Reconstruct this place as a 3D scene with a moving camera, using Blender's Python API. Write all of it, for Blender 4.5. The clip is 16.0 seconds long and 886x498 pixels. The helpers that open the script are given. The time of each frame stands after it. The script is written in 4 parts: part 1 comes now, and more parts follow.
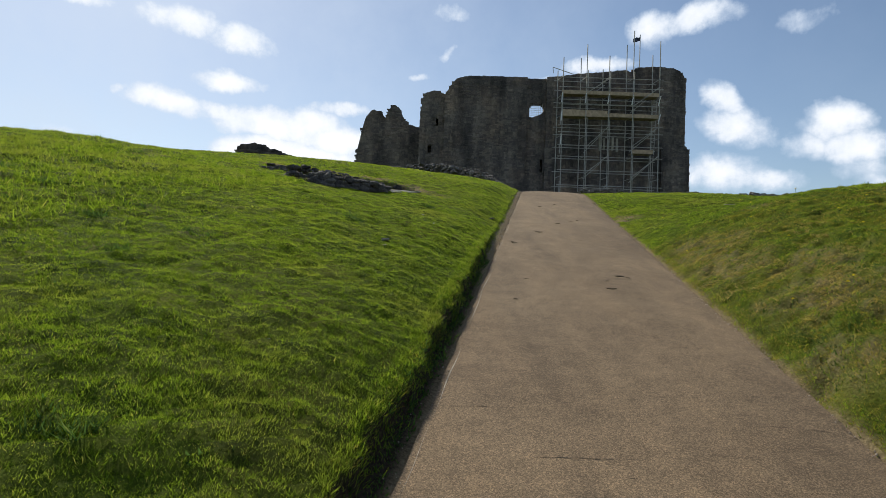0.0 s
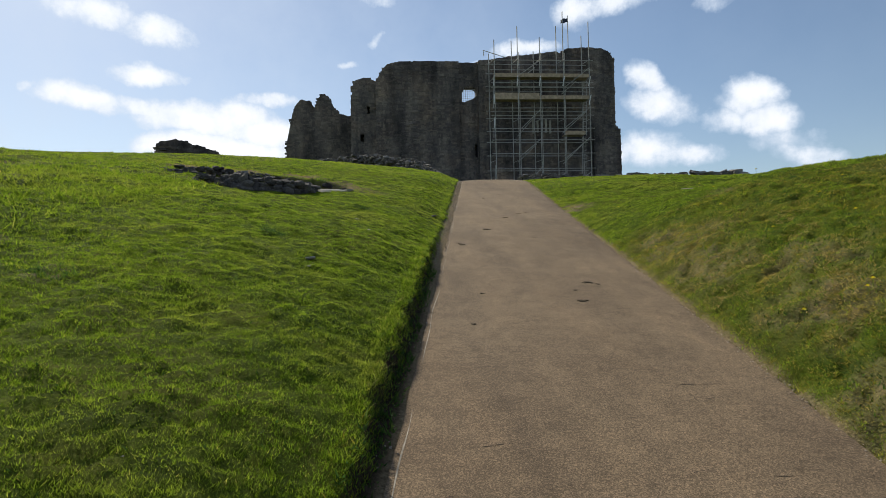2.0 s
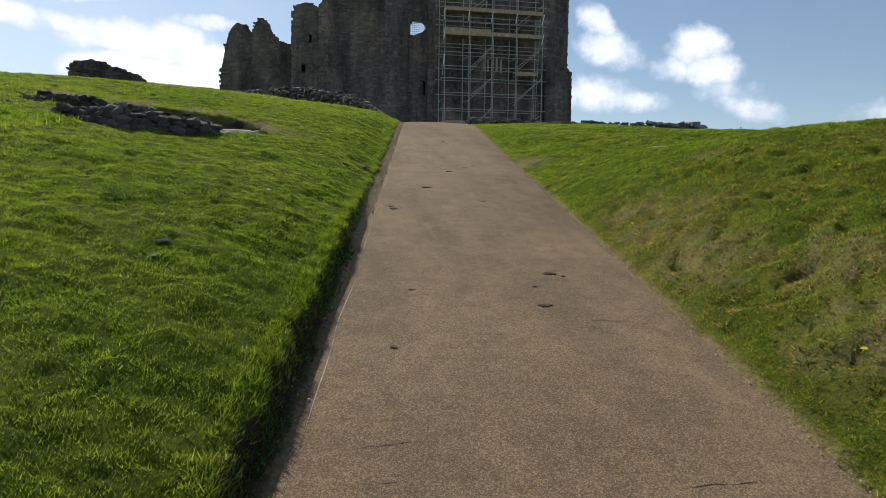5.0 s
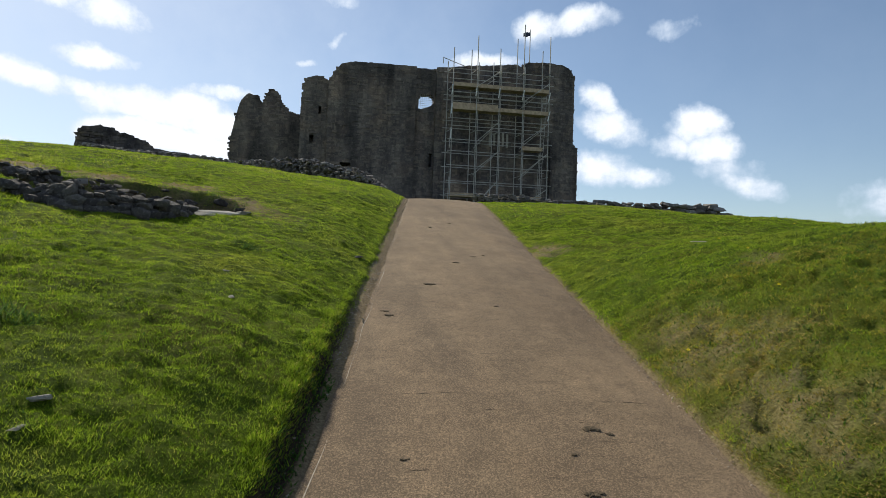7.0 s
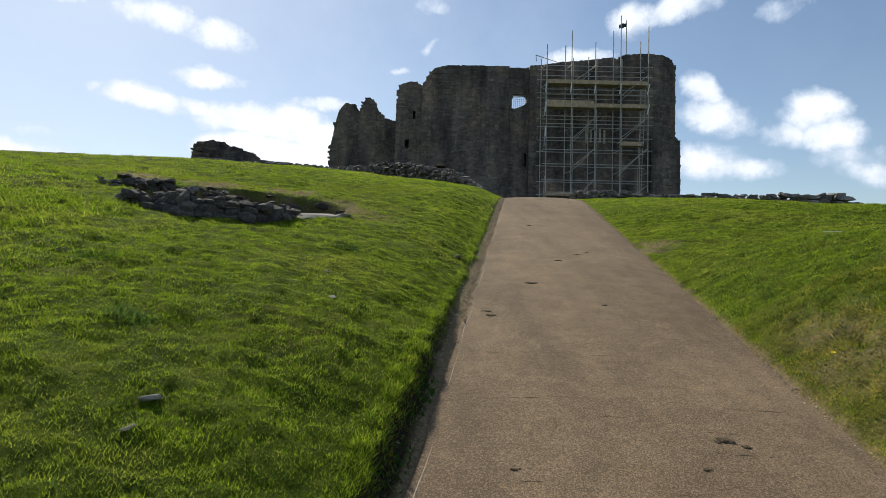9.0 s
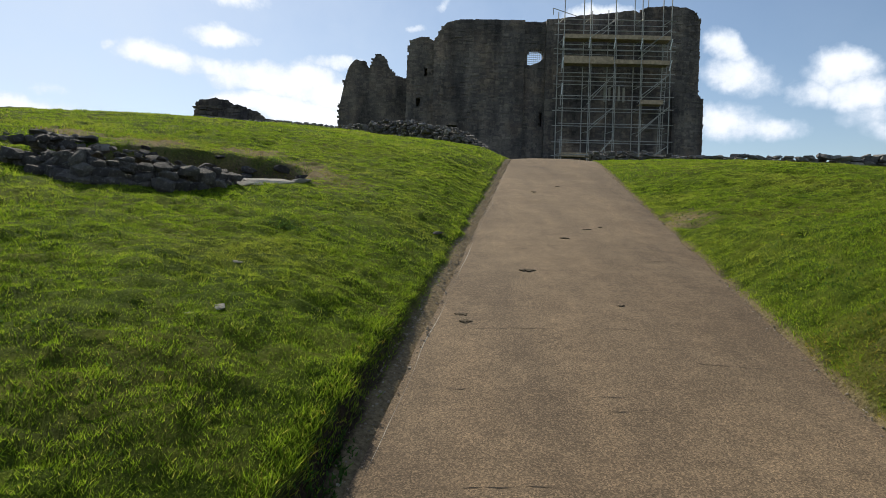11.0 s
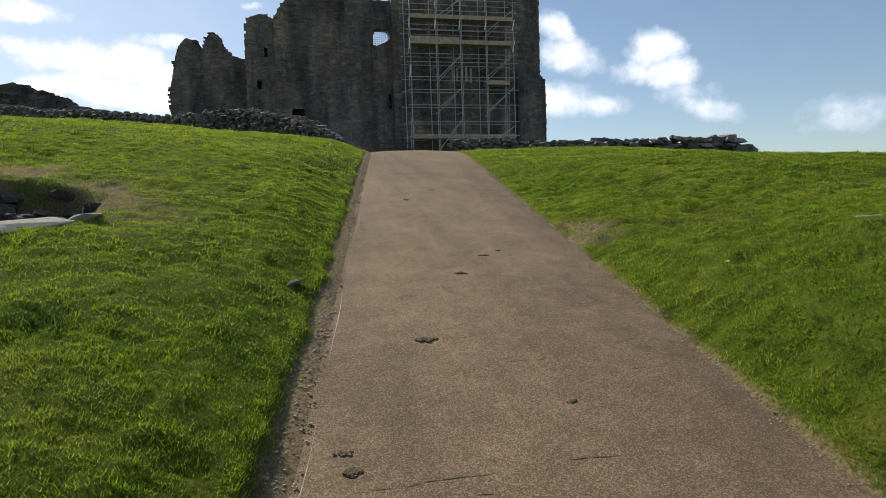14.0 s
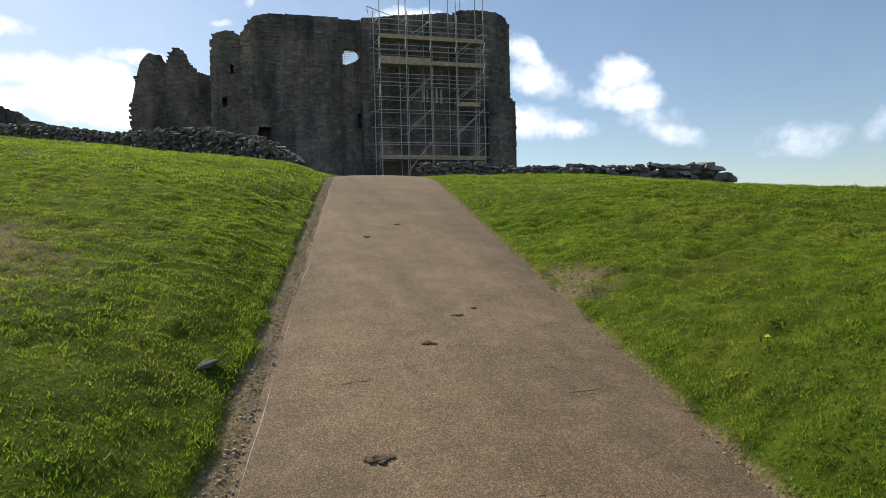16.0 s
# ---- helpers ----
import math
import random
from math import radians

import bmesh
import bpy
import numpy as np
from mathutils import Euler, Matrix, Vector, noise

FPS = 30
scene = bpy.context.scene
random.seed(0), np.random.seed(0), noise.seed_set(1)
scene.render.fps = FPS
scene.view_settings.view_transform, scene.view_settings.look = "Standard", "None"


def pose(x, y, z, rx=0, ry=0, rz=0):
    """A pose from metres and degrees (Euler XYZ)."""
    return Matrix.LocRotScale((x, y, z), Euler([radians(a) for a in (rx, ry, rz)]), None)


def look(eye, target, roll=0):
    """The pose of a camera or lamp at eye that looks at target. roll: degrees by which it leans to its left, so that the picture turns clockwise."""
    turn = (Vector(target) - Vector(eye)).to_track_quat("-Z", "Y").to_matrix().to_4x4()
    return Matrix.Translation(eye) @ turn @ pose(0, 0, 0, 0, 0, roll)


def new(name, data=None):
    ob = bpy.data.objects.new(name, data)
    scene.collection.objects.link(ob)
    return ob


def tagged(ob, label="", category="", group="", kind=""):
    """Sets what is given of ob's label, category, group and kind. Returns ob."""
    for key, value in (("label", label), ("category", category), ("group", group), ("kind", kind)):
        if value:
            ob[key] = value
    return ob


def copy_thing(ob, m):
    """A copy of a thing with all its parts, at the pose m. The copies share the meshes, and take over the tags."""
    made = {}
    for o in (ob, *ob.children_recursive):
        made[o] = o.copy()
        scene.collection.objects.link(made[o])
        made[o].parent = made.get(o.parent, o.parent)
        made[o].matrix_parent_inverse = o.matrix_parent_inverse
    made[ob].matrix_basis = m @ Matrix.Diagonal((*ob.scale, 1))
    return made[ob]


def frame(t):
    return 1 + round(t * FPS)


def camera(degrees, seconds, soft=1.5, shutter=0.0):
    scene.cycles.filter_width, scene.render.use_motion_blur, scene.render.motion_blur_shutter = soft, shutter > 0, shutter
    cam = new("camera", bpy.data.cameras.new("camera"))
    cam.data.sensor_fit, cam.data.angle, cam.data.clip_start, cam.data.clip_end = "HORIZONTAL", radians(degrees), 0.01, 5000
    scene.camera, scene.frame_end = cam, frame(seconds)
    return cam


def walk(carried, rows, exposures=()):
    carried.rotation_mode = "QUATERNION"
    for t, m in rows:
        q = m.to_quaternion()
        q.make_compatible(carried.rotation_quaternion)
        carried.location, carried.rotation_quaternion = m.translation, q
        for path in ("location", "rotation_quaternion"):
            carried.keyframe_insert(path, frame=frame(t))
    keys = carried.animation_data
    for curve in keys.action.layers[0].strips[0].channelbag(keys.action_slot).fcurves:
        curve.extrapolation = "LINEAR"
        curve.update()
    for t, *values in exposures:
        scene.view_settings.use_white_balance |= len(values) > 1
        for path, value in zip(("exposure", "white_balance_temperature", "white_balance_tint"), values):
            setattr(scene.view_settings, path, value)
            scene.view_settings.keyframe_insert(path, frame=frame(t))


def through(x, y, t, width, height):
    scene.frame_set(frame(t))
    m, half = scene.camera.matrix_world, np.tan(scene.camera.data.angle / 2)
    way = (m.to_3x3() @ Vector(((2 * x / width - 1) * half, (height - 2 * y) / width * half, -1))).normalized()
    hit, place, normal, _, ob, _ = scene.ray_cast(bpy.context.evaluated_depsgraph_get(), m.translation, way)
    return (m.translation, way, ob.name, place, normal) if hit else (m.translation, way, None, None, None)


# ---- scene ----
cam = camera(70.6, 16.0, soft=0.8)
PATH = [
    (0, (-0.003, -0.276, 1.412), (-0.019, 1.721, 1.507), 2.3),
    (0.5, (-0.04, -0.005, 1.48), (0.063, 1.989, 1.595), 3.3),
    (1, (-0.091, 0.202, 1.522), (0.185, 2.183, 1.553), 2.6),
    (1.5, (-0.083, 0.505, 1.626), (0.036, 2.491, 1.835), 3.7),
    (2, (-0.004, 0.725, 1.681), (0.173, 2.717, 1.737), -1.1),
    (2.5, (0.026, 0.976, 1.734), (0.243, 2.958, 1.894), 1.1),
    (3, (0.061, 1.209, 1.826), (0.447, 3.171, 1.891), -2.5),
    (3.5, (0.126, 1.505, 1.89), (0.474, 3.468, 2.044), -1.2),
    (4, (0.173, 1.698, 1.935), (0.54, 3.662, 1.843), 1.5),
    (4.2, (0.187, 1.748, 1.933), (0.536, 3.712, 1.791), 1.0),
    (6.3, (0.477, 2.915, 2.165), (0.825, 4.884, 2.097), 0.3),
    (6.5, (0.48, 3.006, 2.2), (0.805, 4.98, 2.223), 0.3),
    (7, (0.451, 3.169, 2.285), (0.788, 5.138, 2.365), 2.1),
    (7.5, (0.432, 3.253, 2.306), (0.672, 5.236, 2.406), 0.1),
    (8, (0.424, 3.279, 2.316), (0.592, 5.268, 2.448), -1.5),
    (8.3, (0.401, 3.273, 2.293), (0.503, 5.262, 2.472), -0.6),
    (8.5, (0.4, 3.22, 2.275), (0.509, 5.206, 2.488), 1.6),
    (8.7, (0.403, 3.256, 2.256), (0.476, 5.247, 2.422), 1.8),
    (10.8, (0.774, 4.541, 2.373), (0.704, 6.537, 2.279), -0.6),
    (11, (0.777, 4.679, 2.431), (0.765, 6.678, 2.383), 1.5),
    (11.5, (0.728, 4.881, 2.519), (0.875, 6.869, 2.366), -0.2),
    (12, (0.737, 5.121, 2.557), (0.762, 7.118, 2.661), -3.3),
    (12.5, (0.717, 5.405, 2.66), (0.601, 7.402, 2.664), -1.8),
    (13, (0.661, 5.682, 2.717), (0.896, 7.667, 2.677), -1.5),
    (13.5, (0.669, 5.822, 2.744), (1.111, 7.765, 2.567), -2.0),
    (14, (0.757, 6.054, 2.829), (1.195, 8.002, 2.721), -1.8),
    (14.5, (0.786, 6.258, 2.844), (1.105, 8.229, 2.729), -1.8),
    (15, (0.802, 6.501, 2.939), (1.409, 8.405, 2.85), -0.8),
    (15.5, (0.881, 6.684, 2.977), (1.522, 8.579, 2.984), -3.6),
    (16, (0.99, 6.923, 3.022), (1.526, 8.85, 2.974), -1.3),
]
walk(cam, [(t, look(eye, target, roll)) for t, eye, target, roll in PATH],
     exposures=[(0, 0.02), (2.0, 0.03), (3.5, 0.06), (7.0, 0.15), (11.0, 0.10), (12.5, 0.10), (14.0, 0.15), (16.0, 0.26)])

# ---- sky, sun ----
SUN_AZ, SUN_EL = radians(-31.0), radians(37.0)   # azimuth from +y towards +x


world = bpy.data.worlds.new("sky")
scene.world = world
world.use_nodes = True
wt = world.node_tree
wt.nodes.clear()
SKY_STRENGTH = 0.098


def sky_world():
    link = wt.links.new
    sky = wt.nodes.new("ShaderNodeTexSky")
    sky.sky_type = "NISHITA"
    sky.sun_disc = False
    sky.sun_elevation = SUN_EL
    sky.sun_rotation = SUN_AZ
    sky.air_density, sky.dust_density, sky.ozone_density = 1.0, 0.35, 1.6
    coord = wt.nodes.new("ShaderNodeTexCoord")
    sep = wt.nodes.new("ShaderNodeSeparateXYZ")
    link(coord.outputs["Generated"], sep.inputs[0])

    def m(op, a, b=None, c=None):
        n = wt.nodes.new("ShaderNodeMath")
        n.operation = op
        for i, v in enumerate((a, b, c)):
            if v is None:
                continue
            if isinstance(v, (int, float)):
                n.inputs[i].default_value = v
            else:
                link(v, n.inputs[i])
        return n.outputs[0]

    # the sky laid out flat by azimuth and height, where the clouds drift
    az = m("ARCTAN2", sep.outputs[0], sep.outputs[1])
    el = m("ARCSINE", sep.outputs[2])
    flat = wt.nodes.new("ShaderNodeCombineXYZ")
    link(az, flat.inputs[0]), link(el, flat.inputs[1])
    warp = wt.nodes.new("ShaderNodeTexNoise")
    warp.inputs["Scale"].default_value, warp.inputs["Detail"].default_value = 9.0, 5.0
    warp.inputs["Roughness"].default_value = 0.62
    link(flat.outputs[0], warp.inputs["Vector"])
    puff = wt.nodes.new("ShaderNodeTexNoise")
    puff.inputs["Scale"].default_value, puff.inputs["Detail"].default_value = 24.0, 7.0
    puff.inputs["Roughness"].default_value = 0.6
    link(flat.outputs[0], puff.inputs["Vector"])
    wsep = wt.nodes.new("ShaderNodeSeparateColor")
    link(warp.outputs["Color"], wsep.inputs[0])
    au = m("MULTIPLY_ADD", m("SUBTRACT", wsep.outputs[0], 0.5), 0.075, az)
    ev = m("MULTIPLY_ADD", m("SUBTRACT", wsep.outputs[1], 0.5), 0.05, el)
    dens = None
    for a, e, ra, re_, tilt, w in CLOUDS:
        da, de = m("SUBTRACT", au, a), m("SUBTRACT", ev, e)
        de = m("MULTIPLY_ADD", da, -tilt, de)
        qa, qe = m("MULTIPLY", da, 0.95 / ra), m("MULTIPLY", de, 0.93 / re_)
        r2 = m("MULTIPLY_ADD", qa, qa, m("MULTIPLY", qe, qe))
        d = m("MULTIPLY", m("SUBTRACT", 1.0, r2), w)
        dens = d if dens is None else m("MAXIMUM", dens, d)
    # loose cloud over the rest of the sky
    loose = wt.nodes.new("ShaderNodeTexNoise")
    loose.inputs["Scale"].default_value, loose.inputs["Detail"].default_value = 3.2, 6.0
    link(coord.outputs["Generated"], loose.inputs["Vector"])
    behind = m("MULTIPLY", m("SUBTRACT", loose.outputs[0], 0.56), 4.0)
    back = m("LESS_THAN", sep.outputs[1], 0.1)
    dens = m("MAXIMUM", dens, m("SUBTRACT", m("MULTIPLY", behind, back), m("SUBTRACT", 1.0, back)))
    dens = m("ADD", dens, m("MULTIPLY", m("SUBTRACT", puff.outputs[0], 0.5), 2.0))
    ramp = wt.nodes.new("ShaderNodeMapRange")
    ramp.interpolation_type = "SMOOTHSTEP"
    ramp.inputs[1].default_value, ramp.inputs[2].default_value = -0.42, 0.98
    link(dens, ramp.inputs[0])
    # thin milky veil, thicker towards the sun
    veil = m("MULTIPLY", m("MAXIMUM", m("SUBTRACT", 1.0, m("ABSOLUTE", m("SUBTRACT", az, -0.62))), 0.0), 0.85)
    haze = m("MULTIPLY_ADD", warp.outputs[0], 0.10, 0.0)
    cover = m("MINIMUM", m("MAXIMUM", ramp.outputs[0], m("MULTIPLY_ADD", veil, warp.outputs[0], haze)), 0.97)
    mix = wt.nodes.new("ShaderNodeMix")
    mix.data_type = "RGBA"
    link(cover, mix.inputs[0])
    link(sky.outputs[0], mix.inputs[6])
    fold = wt.nodes.new("ShaderNodeMapRange")
    fold.interpolation_type = "SMOOTHSTEP"
    fold.inputs[1].default_value, fold.inputs[2].default_value = 0.0, 1.6
    link(dens, fold.inputs[0])
    white = wt.nodes.new("ShaderNodeMix")
    white.data_type = "RGBA"
    link(fold.outputs[0], white.inputs[0])
    white.inputs[6].default_value = (CLOUD_WHITE * 0.60, CLOUD_WHITE * 0.70, CLOUD_WHITE * 0.84, 1)
    white.inputs[7].default_value = (CLOUD_WHITE, CLOUD_WHITE * 1.01, CLOUD_WHITE * 1.03, 1)
    link(white.outputs[2], mix.inputs[7])
    bg = wt.nodes.new("ShaderNodeBackground")
    bg.inputs[1].default_value = SKY_STRENGTH
    link(mix.outputs[2], bg.inputs[0])
    out = wt.nodes.new("ShaderNodeOutputWorld")
    link(bg.outputs[0], out.inputs[0])


CLOUD_WHITE = 10.9
# azimuth, height (radians), half width, half height, tilt, weight
SUNWARD = [
    (-0.417, 0.355, 0.060, 0.023, -0.12, 1.1), (-0.337, 0.337, 0.052, 0.024, -0.01, 1.2), (-0.351, 0.282, 0.055, 0.015, 0.02, 1.1),
    (-0.434, 0.242, 0.068, 0.020, -0.13, 1.2), (-0.495, 0.253, 0.018, 0.008, 0.22, 0.7), (-0.264, 0.227, 0.120, 0.031, -0.02, 1.4),
    (-0.285, 0.189, 0.095, 0.024, 0.02, 1.4), (-0.181, 0.258, 0.055, 0.011, 0.07, 0.9), (-0.186, 0.210, 0.072, 0.032, 0.01, 1.4),
    (-0.217, 0.176, 0.110, 0.024, -0.04, 1.4), (-0.555, 0.362, 0.050, 0.013, 0.03, 1.0), (-0.565, 0.183, 0.028, 0.010, -0.03, 0.7),
    (-0.370, 0.238, 0.050, 0.014, -0.14, 0.9),
]
LEEWARD = [
    (0.299, 0.383, 0.040, 0.026, 0.06, 1.1), (0.373, 0.388, 0.062, 0.018, 0.05, 1.0), (0.225, 0.332, 0.050, 0.012, 0.0, 1.0),
    (0.148, 0.319, 0.018, 0.006, 0.03, 0.6), (-0.007, 0.406, 0.026, 0.010, -0.10, 0.5), (-0.015, 0.355, 0.017, 0.009, 0.27, 0.8),
    (-0.056, 0.317, 0.014, 0.008, 0.09, 0.7), (0.510, 0.368, 0.030, 0.013, 0.0, 0.45), (0.405, 0.271, 0.025, 0.023, -0.33, 0.95),
    (0.431, 0.235, 0.048, 0.026, -0.18, 1.05), (0.549, 0.236, 0.048, 0.027, -0.05, 1.25), (0.574, 0.202, 0.043, 0.030, -0.04, 1.15),
    (0.523, 0.212, 0.030, 0.024, -0.03, 0.9),
]
LOW = [
    (0.412, 0.170, 0.062, 0.027, 0.0, 1.1), (0.467, 0.160, 0.040, 0.016, 0.0, 0.8), (0.591, 0.167, 0.042, 0.020, -0.25, 0.45), (0.796, 0.122, 0.045, 0.021, -0.02, 0.5),
    (0.896, 0.135, 0.038, 0.019, 0.41, 0.45), (0.935, 0.170, 0.024, 0.014, 0.27, 0.3), (0.622, 0.143, 0.047, 0.016, -0.21, 0.7),
    (-0.64, 0.150, 0.13, 0.026, 0.0, 1.1), (-0.47, 0.140, 0.10, 0.018, 0.0, 0.7),
]
CLOUDS = SUNWARD + LEEWARD + LOW
sky_world()
sun = new("sun", bpy.data.lights.new("sun", "SUN"))
sun.data.energy, sun.data.angle, sun.data.color = 5.0, radians(0.53), (1.0, 0.92, 0.75)
sun.matrix_world = look((0, 0, 50), (-math.sin(SUN_AZ) * math.cos(SUN_EL) , -math.cos(SUN_AZ) * math.cos(SUN_EL), 50 - math.sin(SUN_EL)))


# ---- materials ----
def material(name, rough=0.9):
    mat = bpy.data.materials.new(name)
    mat.use_nodes = True
    t = mat.node_tree
    b = t.nodes["Principled BSDF"]
    b.inputs["Roughness"].default_value = rough
    b.inputs["Specular IOR Level"].default_value = 0.25
    return mat, t, b


def noise_tex(t, scale, detail=4.0, rough=0.55, coord="Object"):
    c = t.nodes.new("ShaderNodeTexCoord")
    n = t.nodes.new("ShaderNodeTexNoise")
    n.inputs["Scale"].default_value, n.inputs["Detail"].default_value, n.inputs["Roughness"].default_value = scale, detail, rough
    t.links.new(c.outputs[coord], n.inputs["Vector"])
    return n


def ramp(t, fac, stops):
    r = t.nodes.new("ShaderNodeValToRGB")
    while len(r.color_ramp.elements) < len(stops):
        r.color_ramp.elements.new(0.5)
    for e, (p, c) in zip(r.color_ramp.elements, stops):
        e.position, e.color = p, (*c, 1)
    t.links.new(fac, r.inputs[0])
    return r.outputs[0]


def blend(t, fac, a, b, mode="MIX"):
    x = t.nodes.new("ShaderNodeMix")
    x.data_type, x.blend_type = "RGBA", mode
    for i, v in ((0, fac), (6, a), (7, b)):
        if isinstance(v, (int, float)):
            x.inputs[i].default_value = v
        elif isinstance(v, tuple):
            x.inputs[i].default_value = (*v, 1)
        else:
            t.links.new(v, x.inputs[i])
    return x.outputs[2]


def bump(t, b, height, strength, dist):
    n = t.nodes.new("ShaderNodeBump")
    n.inputs["Strength"].default_value, n.inputs["Distance"].default_value = strength, dist
    t.links.new(height, n.inputs["Height"])
    t.links.new(n.outputs[0], b.inputs["Normal"])


def stone_material(name, lo, mid, hi, lichen=0.0, scale=1.0, streaks=0.5, warm=0.0):
    mat, t, b = material(name, 0.92)
    big, fine = noise_tex(t, 0.5 * scale, 5), noise_tex(t, 9 * scale, 6, 0.65)
    geo = t.nodes.new("ShaderNodeNewGeometry")
    per = ramp(t, geo.outputs["Random Per Island"], [(0, lo), (0.5, mid), (1, hi)])
    col = blend(t, 0.5, per, ramp(t, big.outputs[0], [(0.3, lo), (0.55, mid), (0.75, hi)]))
    col = blend(t, 0.5, col, ramp(t, fine.outputs[0], [(0.3, (0.35, 0.35, 0.35)), (0.7, (1.2, 1.18, 1.12))]), "MULTIPLY")
    streak = noise_tex(t, 1.0, 4)
    stretch = t.nodes.new("ShaderNodeMapping")
    stretch.inputs["Scale"].default_value = (0.62, 0.62, 0.16)
    t.links.new(streak.inputs["Vector"].links[0].from_socket, stretch.inputs["Vector"])
    t.links.new(stretch.outputs[0], streak.inputs["Vector"])
    col = blend(t, streaks, col, ramp(t, streak.outputs[0], [(0.34, (0.42, 0.42, 0.46)), (0.50, (0.88, 0.88, 0.88)), (0.64, (1.35, 1.31, 1.25))]), "MULTIPLY")
    if warm:
        patch = noise_tex(t, 0.42, 6, 0.62)
        k = ramp(t, patch.outputs[0], [(0.47, (0, 0, 0)), (0.64, (warm,) * 3)])
        col = blend(t, k, col, blend(t, 1.0, col, (1.5, 1.28, 1.08), "MULTIPLY"))
    if lichen:
        spot = noise_tex(t, 5 * scale, 3)
        k = ramp(t, spot.outputs[0], [(0.60, (0, 0, 0)), (0.68, (lichen,) * 3)])
        col = blend(t, k, col, (0.42, 0.42, 0.36))
    t.links.new(col, b.inputs["Base Color"])
    bump(t, b, fine.outputs[0], 0.8, 0.03)
    return mat


def object_stone_material(name, lo, mid, hi, lichen=0.35):
    mat, t, b = material(name, 0.92)
    big, fine = noise_tex(t, 3.0, 5), noise_tex(t, 22, 6, 0.65)
    info = t.nodes.new("ShaderNodeObjectInfo")
    per = ramp(t, info.outputs["Random"], [(0, lo), (0.5, mid), (1, hi)])
    col = blend(t, 0.45, per, ramp(t, big.outputs[0], [(0.3, lo), (0.55, mid), (0.75, hi)]))
    col = blend(t, 0.55, col, ramp(t, fine.outputs[0], [(0.3, (0.4, 0.4, 0.4)), (0.7, (1.25, 1.22, 1.15))]), "MULTIPLY")
    spot = noise_tex(t, 7, 4)
    k = ramp(t, spot.outputs[0], [(0.58, (0, 0, 0)), (0.66, (lichen,) * 3)])
    col = blend(t, k, col, (0.40, 0.40, 0.35))
    t.links.new(col, b.inputs["Base Color"])
    bump(t, b, fine.outputs[0], 0.9, 0.02)
    return mat


def ground_material():
    mat, t, b = material("turf", 0.95)
    big, mid, fine = noise_tex(t, 0.55, 4), noise_tex(t, 3.0, 5), noise_tex(t, 45, 5, 0.7)
    green = ramp(t, mid.outputs[0], [(0.30, (0.040, 0.066, 0.008)), (0.5, (0.082, 0.118, 0.012)), (0.72, (0.140, 0.160, 0.024))])
    straw = ramp(t, big.outputs[0], [(0.50, (0, 0, 0)), (0.70, (0.45, 0.45, 0.45))])
    col = blend(t, straw, green, (0.14, 0.115, 0.035))
    col = blend(t, 0.7, col, ramp(t, fine.outputs[0], [(0.3, (0.35, 0.38, 0.3)), (0.7, (1.35, 1.3, 1.2))]), "MULTIPLY")
    bare = t.nodes.new("ShaderNodeAttribute")
    bare.attribute_name = "bare"
    soil = ramp(t, fine.outputs[0], [(0.3, (0.11, 0.080, 0.046)), (0.7, (0.34, 0.26, 0.155))])
    col = blend(t, bare.outputs["Fac"], col, soil)
    # dark soil of the cut edge, with gutter and scrape shade put into the colour
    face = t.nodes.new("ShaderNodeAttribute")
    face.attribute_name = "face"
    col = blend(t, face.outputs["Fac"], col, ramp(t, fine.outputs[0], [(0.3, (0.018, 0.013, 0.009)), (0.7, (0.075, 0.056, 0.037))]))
    t.links.new(col, b.inputs["Base Color"])
    b.inputs["Specular IOR Level"].default_value = 0.05
    bump(t, b, fine.outputs[0], 0.9, 0.03)
    return mat


